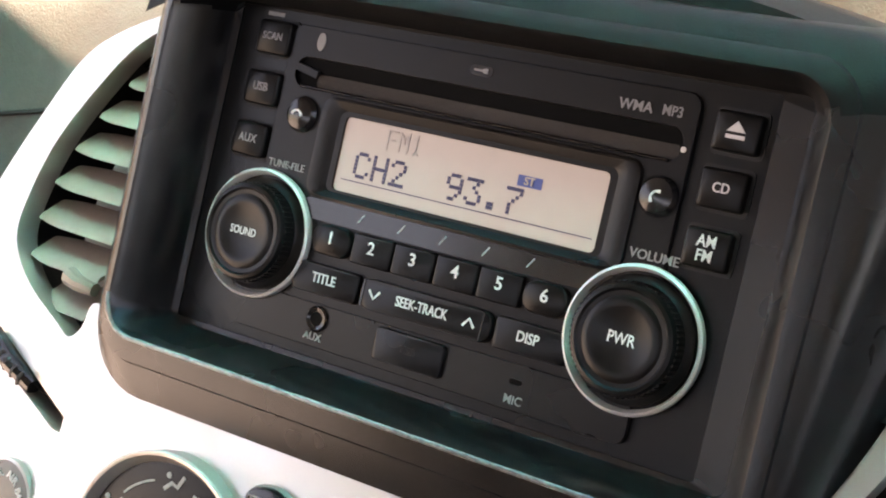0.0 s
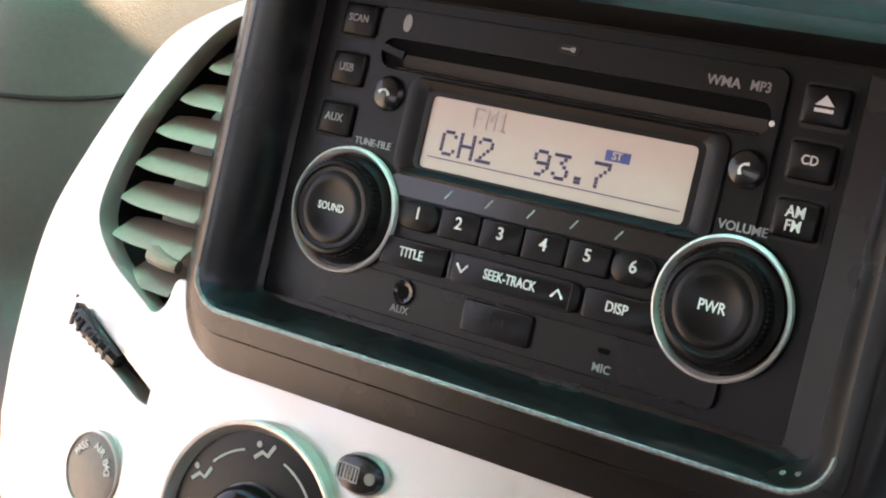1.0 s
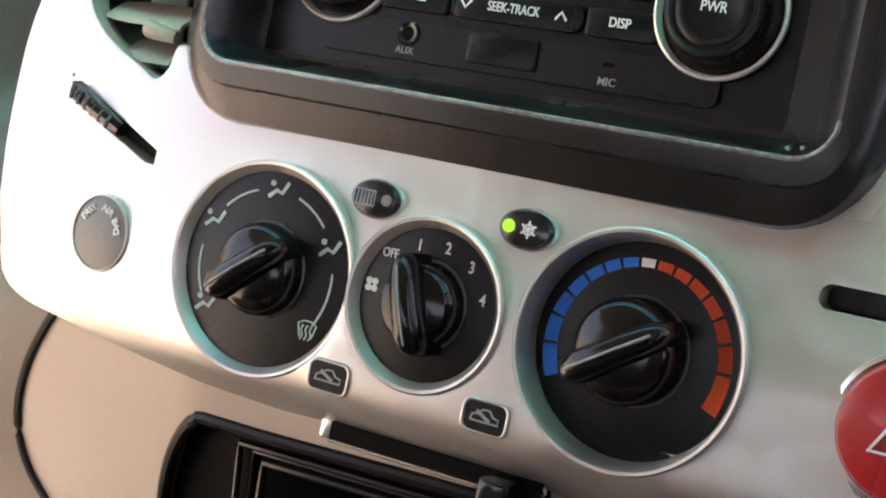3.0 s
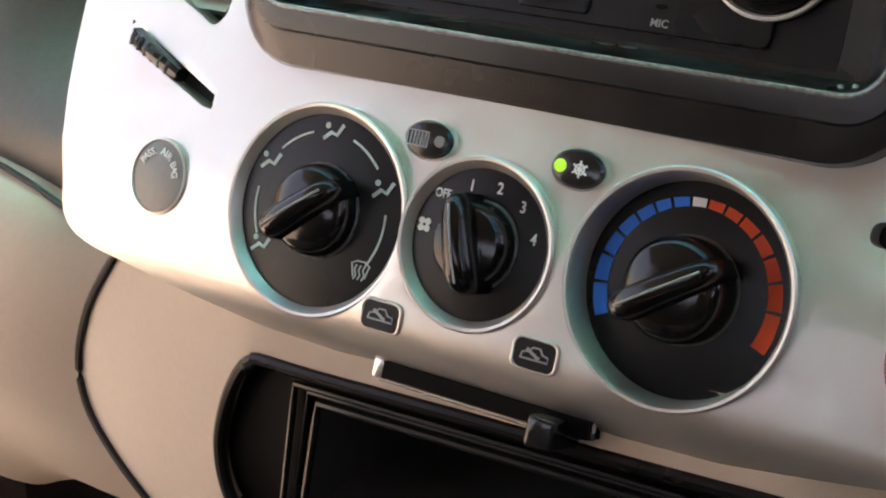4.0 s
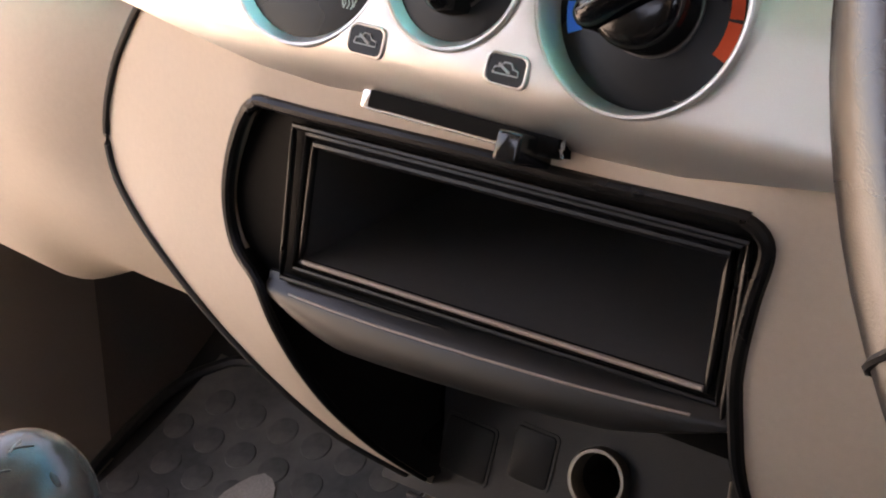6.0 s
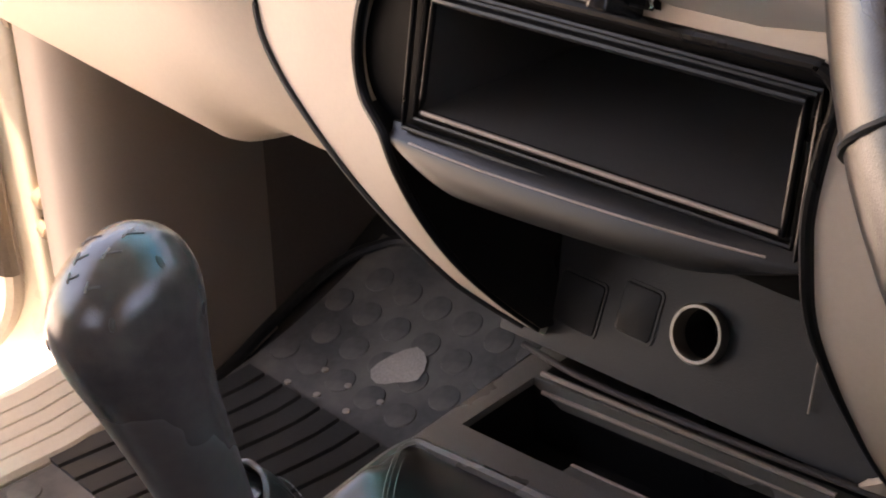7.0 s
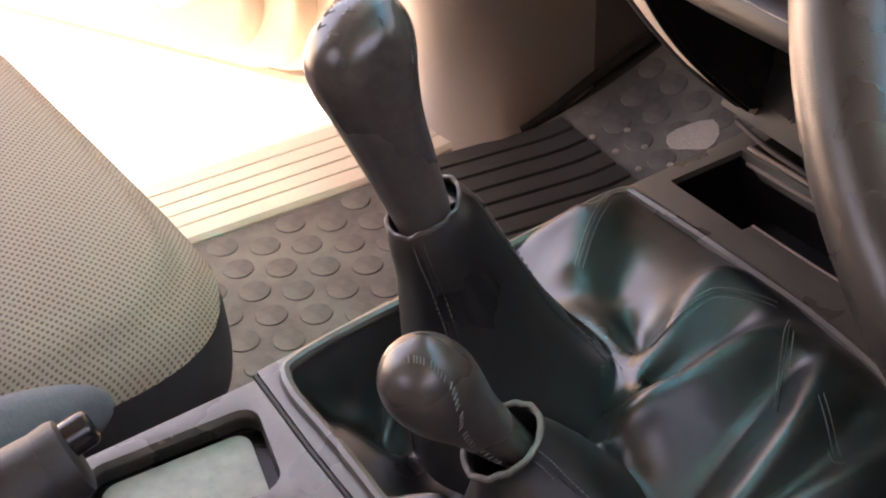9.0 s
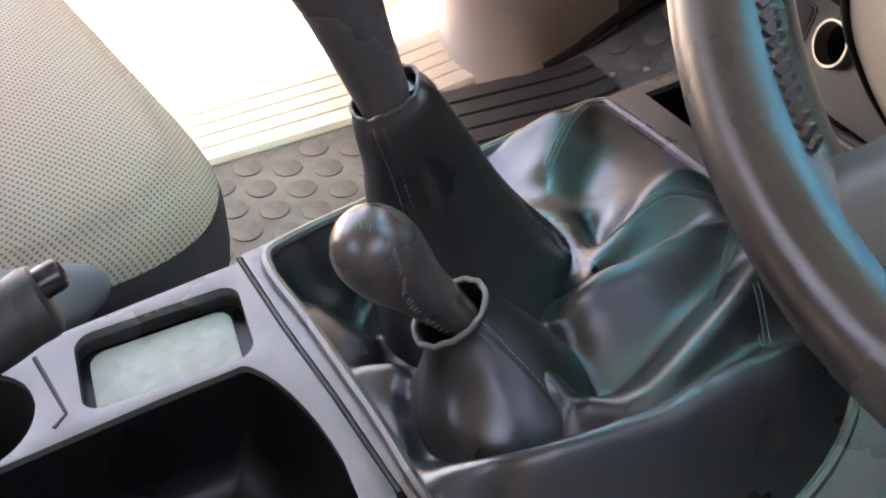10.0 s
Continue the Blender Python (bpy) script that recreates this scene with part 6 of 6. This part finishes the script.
    part("grip", tube(path, lambda t: 0.0150 + 0.0015 * math.sin(6 * t), 24), black_grain, th)
    a, b = Vector((0.066, -0.411, 0.4085)), Vector((0.066, -0.432, 0.402))
    ax = (a - b).normalized()
    prof = [(0.0150, -0.0025), (0.0138, -0.0018), (0.0138, -0.0008), (0.0152, 0.0), (0.0154, 0.006), (0.0146, 0.0090), (0.0120, 0.0102), (0, 0.0104)]
    m = Matrix.Translation(a) @ ax.to_track_quat("Z", "Y").to_matrix().to_4x4()
    part("grip_collar", lathe(prof, m, 32), black_grain, th, "grooved end cap")
    c = a + ax * 0.009 + Vector((-0.003, -0.001, 0.0045))
    m = Matrix.Translation(c) @ ax.to_track_quat("Z", "Y").to_matrix().to_4x4()
    part("release_button", lathe([(0.0068, 0), (0.0068, 0.0085), (0.0062, 0.0100), (0.0048, 0.0108), (0.0030, 0.0100), (0, 0.0100)], m, 24), black_gloss, th, "black push button")


build_levers()


# ---- steering wheel ----
def build_wheel():
    c, a, R, r, b = Vector((0.3467, -0.1376, 0.6648)), 0.571, 0.1675, 0.0168, 0.0945
    n = Vector((math.sin(b), -math.cos(a) * math.cos(b), math.sin(a) * math.cos(b)))
    e1 = Vector((math.cos(b), math.cos(a) * math.sin(b), -math.sin(a) * math.sin(b)))
    e2 = n.cross(e1)
    th = thing("steering_wheel", "leather steering wheel with grey spokes and inner stitching", "steering wheel", c)

    def at(t, rad=R, h=0.0):
        return c + (e1 * math.cos(t) + e2 * math.sin(t)) * rad + n * h
    rings = []
    for k in range(120):
        t = 2 * math.pi * k / 120
        o = e1 * math.cos(t) + e2 * math.sin(t)
        rings.append([at(t) + o * r * math.cos(2 * math.pi * j / 20) + n * r * 1.08 * math.sin(2 * math.pi * j / 20) for j in range(20)])
    rings.append(rings[0])
    bm = loft(rings, (False, False))
    bmesh.ops.remove_doubles(bm, verts=bm.verts[:], dist=1e-7)
    rim = part("wheel_rim", bm, wheel_leather, th)
    # cross joints of the leather
    for t in (radians(-146), math.pi * 0.72, math.pi * 0.28, -math.pi * 0.13):
        o = e1 * math.cos(t) + e2 * math.sin(t)
        part("leather_joint", tube([at(t) + o * (r + 0.0002) * math.cos(2 * math.pi * j / 24) + n * (r * 1.08 + 0.0002) * math.sin(2 * math.pi * j / 24) for j in range(24)], 0.0009, 6, closed=True), black_deep, rim)
    # zigzag lacing on the inner side
    st = bmesh.new()
    for k in range(36):
        t = radians(-166) + radians(54) * k / 36
        o = e1 * math.cos(t) + e2 * math.sin(t)
        w = e2 * math.cos(t) - e1 * math.sin(t)
        j = radians(180 - 14)
        p = at(t) + o * r * math.cos(j) + n * r * 1.08 * math.sin(j)
        j2 = radians(180 - 28)
        q = at(t) + o * r * math.cos(j2) + n * r * 1.08 * math.sin(j2) + w * 0.0034
        tmp = tube([p, p.lerp(q, 0.5) + n * 0.0012 - o * 0.0010, q], 0.0015, 6)
        me = bpy.data.meshes.new("tmp")
        tmp.to_mesh(me)
        tmp.free()
        st.from_mesh(me)
        bpy.data.meshes.remove(me)
    part("rim_lacing", st, wheel_leather, rim, "zigzag leather lacing")
    for t, w in ((radians(-93), 0.064), (math.pi * 0.98, 0.02), (math.pi * 0.02, 0.02)):
        rows = []
        for k in range(25):
            q = k / 24
            rad = R - 0.004 - (R - 0.055) * q
            ww = w * (1.0 + 1.25 * (1 - q) ** 4)
            tt = t
            o = e1 * math.cos(tt) + e2 * math.sin(tt)
            d = e2 * math.cos(tt) - e1 * math.sin(tt)
            hh = 0.004 - 0.020 * math.sin(q * 1.5)
            rows.append([at(tt, rad) + d * ww * x + n * (hh + y) for x, y in ((-0.5, -0.005), (-0.48, 0.004), (-0.3, 0.009), (0.3, 0.009), (0.48, 0.004), (0.5, -0.005))])
        part("wheel_spoke", loft(rows), spoke_grey, th, "smooth grey spoke", smooth=60)
    hub = Matrix.Translation(c - n * 0.035) @ n.to_track_quat("Z", "Y").to_matrix().to_4x4()
    part("wheel_hub", lathe([(0.070, -0.02), (0.078, 0.010), (0.070, 0.024), (0.045, 0.034), (0, 0.038)], hub, 48), wheel_leather, th)
    part("steering_column", tube([c - n * 0.05, c - n * 0.30], 0.045, 24), black_grain, th)


build_wheel()


# ---- seats ----
def build_seat(name, label, x0, x1, y1, y0, z0, z1, group, sweep=0.0):
    th = thing(name, label, "car seat", ((x0 + x1) / 2, (y0 + y1) / 2, 0.0), group=group)
    cx, cy, cz = (x0 + x1) / 2, (y0 + y1) / 2, (z0 + z1) / 2
    hx, hy, hz = (x1 - x0) / 2, (y1 - y0) / 2, (z1 - z0) / 2

    def shell(scale_z, nz0, nz1, grow=0.0):
        bm = bmesh.new()
        uv = bm.loops.layers.uv.new("UVMap")
        nu, nv = 72, 26
        grid = []
        for j in range(nv + 1):
            ph = -math.pi / 2 + math.pi * (nz0 + (nz1 - nz0) * j / nv)
            row = []
            for i in range(nu):
                t = 2 * math.pi * i / nu
                ex, ez = 0.32, 0.62
                cp = abs(math.cos(ph)) ** ez
                x = cx + (hx + grow) * cp * math.copysign(abs(math.cos(t)) ** ex, math.cos(t))
                y = cy + (hy + grow) * cp * math.copysign(abs(math.sin(t)) ** ex, math.sin(t))
                z = cz + hz * scale_z * math.copysign(abs(math.sin(ph)) ** ez, math.sin(ph))
                z += 0.010 * math.cos((x - cx) / hx * 1.4) if math.sin(ph) > 0.5 else 0
                y -= sweep * max(0.0, x1 - 0.08 - x) * max(0.0, (y - y0) / (y1 - y0))
                row.append(bm.verts.new((x, y, z)))
            grid.append(row)
        for a, b in zip(grid, grid[1:]):
            for i in range(nu):
                j = (i + 1) % nu
                f = bm.faces.new((a[i], a[j], b[j], b[i]))
                for lp in f.loops:
                    p = lp.vert.co
                    lp[uv].uv = ((p.x - (p.z - z1) * 0.7) / 0.0036, (p.y - (p.z - z1) * 0.7) / 0.0036)
        return bm
    part("cushion", shell(1.0, 0.555, 0.995), cloth, th, "beige perforated cloth cushion", smooth=80)
    part("cushion_side", shell(1.0, 0.02, 0.565, -0.001), seat_side, th, "dark grey vinyl lower side", smooth=80)
    rows = []
    for k in range(9):
        z = z1 - 0.06 + 0.62 * k / 8
        y = y0 + 0.02 - 0.20 * k / 8
        rows.append([(cx + hx * 0.96 * math.copysign(abs(math.cos(t)) ** 0.5, math.cos(t)) * (1 - 0.12 * (k / 8) ** 2), y + 0.07 * math.sin(t), z) for t in [2 * math.pi * i / 32 for i in range(32)]])
    part("backrest", loft(rows), cloth, th, "beige cloth backrest", smooth=60)
    part("seat_rail", loft([[(x0 + 0.06, y1 - 0.08, 0.0), (x1 - 0.06, y1 - 0.08, 0.0), (x1 - 0.06, y0, 0.0), (x0 + 0.06, y0, 0.0)], [(x0 + 0.06, y1 - 0.06, z0 + 0.03), (x1 - 0.06, y1 - 0.06, z0 + 0.03), (x1 - 0.06, y0, z0 + 0.03), (x0 + 0.06, y0, z0 + 0.03)]]), black_deep, th)
    return th


seat = build_seat("passenger_seat", "beige perforated cloth passenger seat with dark side", -0.640, -0.112, -0.266, -0.80, 0.165, 0.315, "front seats", 0.13)
pad_bm = bmesh.new()
bmesh.ops.create_uvsphere(pad_bm, u_segments=28, v_segments=16, radius=1.0)
mapped(pad_bm, Matrix.Translation((-0.110, -0.435, 0.272)) @ Matrix.Rotation(radians(4), 4, "Z") @ Matrix.Diagonal((0.022, 0.078, 0.027, 1)))
part("side_bolster", pad_bm, grey_knit, seat, "blue-grey knitted side pad", smooth=80)
part("seat_cable", tube(smooth_line([(-0.150, -0.285, 0.20), (-0.120, -0.292, 0.235), (-0.108, -0.300, 0.205), (-0.110, -0.310, 0.14)], 6), 0.0035, 8), black_gloss, seat, "black cable loop")
build_seat("driver_seat", "beige cloth driver seat", 0.214, 0.70, -0.250, -0.86, 0.16, 0.402, "front seats")


# ---- cabin shell ----
def build_cabin():
    th = thing("cabin_shell", "beige lined car roof and pillars around the seats", "car body", (0, -0.6, 1.2), kind="structure")

    def slab(name, pts, t, mat):
        a = [Vector(p) for p in pts]
        n = (a[1] - a[0]).cross(a[2] - a[0]).normalized() * t
        part(name, loft([a, [p + n for p in a]]), mat, th, smooth=20)
    slab("roof_lining", [(-0.74, -0.080, 1.24), (0.74, -0.080, 1.24), (0.74, -1.6, 1.26), (-0.74, -1.6, 1.26)], 0.04, headliner)
    slab("rear_wall", [(-0.72, -1.62, 0.0), (0.72, -1.62, 0.0), (0.70, -1.64, 0.98), (-0.70, -1.64, 0.98)], 0.04, headliner)
    # transmission tunnel between the footwells
    part("floor_tunnel", loft([[(x, y, z) for x, z in ((-0.085, -0.01), (-0.075, 0.30 + 0.1 * q), (-0.05, 0.36 + 0.2 * q), (0.16, 0.36 + 0.2 * q), (0.19, 0.30), (0.20, -0.01))] for y, q in ((0.04, 0), (0.12, 0.3), (0.74, 0.5))], (True, True), closed=False), carpet, th)
    slab("cowl_side", [(-0.80, 0.80, -0.05), (-0.80, 0.13, -0.05), (-0.80, 0.13, 0.70), (-0.80, 0.80, 0.78)], 0.03, car_paint)
    slab("cowl_side", [(0.80, 0.80, -0.05), (0.80, 0.13, -0.05), (0.80, 0.13, 0.70), (0.80, 0.80, 0.78)], 0.03, car_paint)
    # Unseen closed door, coloured dark to cut reflections from the driver's side.
    slab("driver_door", [(0.80, 0.13, -0.05), (0.80, -0.655, -0.05), (0.78, -0.655, 0.78), (0.78, 0.30, 0.76)], 0.04, seat_side)
    # Unseen side panel, reaching forward to block light from behind the driver.
    slab("rear_side", [(0.78, -0.66, -0.05), (0.78, -1.6, -0.05), (0.64, -1.6, 1.24), (0.64, -0.60, 1.24)], 0.04, beige)
    slab("rear_side", [(-0.78, -1.6, -0.05), (-0.78, -1.05, -0.05), (-0.64, -1.05, 1.24), (-0.64, -1.6, 1.24)], 0.04, beige)
    for s in (-1, 1):
        part("windscreen_pillar", tube([(s * 0.74, 0.60, 0.80), (s * 0.74, 0.16, 1.06), (s * 0.74, -0.070, 1.25)], 0.035, 12), beige, th)
        part("roof_rail", tube([(s * 0.74, -0.070, 1.25), (s * 0.75, -0.8, 1.27), (s * 0.74, -1.6, 1.26)], 0.035, 12), headliner, th)
    def glass_sheet(s0, s1):
        rows = []
        for up in (0.0, 0.004):
            rows.append([(x * (0.72 - 0.01 * q), 0.62 - 0.695 * q + up, 0.80 + 0.435 * q + up) for x, q in ((-1, s0), (1, s0), (1, s1), (-1, s1))])
        return loft(rows)
    pane = part("windscreen", glass_sheet(0.0, 0.73), tinted, th, "faintly green tinted windscreen", smooth=20)
    band = part("shade_band", glass_sheet(0.73, 1.0), shade_tint, th, "teal sun shade band along the top of the windscreen", smooth=20)
    pane.visible_shadow = band.visible_shadow = False
    part("bonnet", loft([[(-0.75, 0.68, 0.76), (0.75, 0.68, 0.76), (0.75, 0.72, 0.74), (-0.75, 0.72, 0.74)], [(-0.72, 1.7, 0.66), (0.72, 1.7, 0.66), (0.72, 1.7, 0.60), (-0.72, 1.7, 0.60)]]), car_paint, th)


build_cabin()
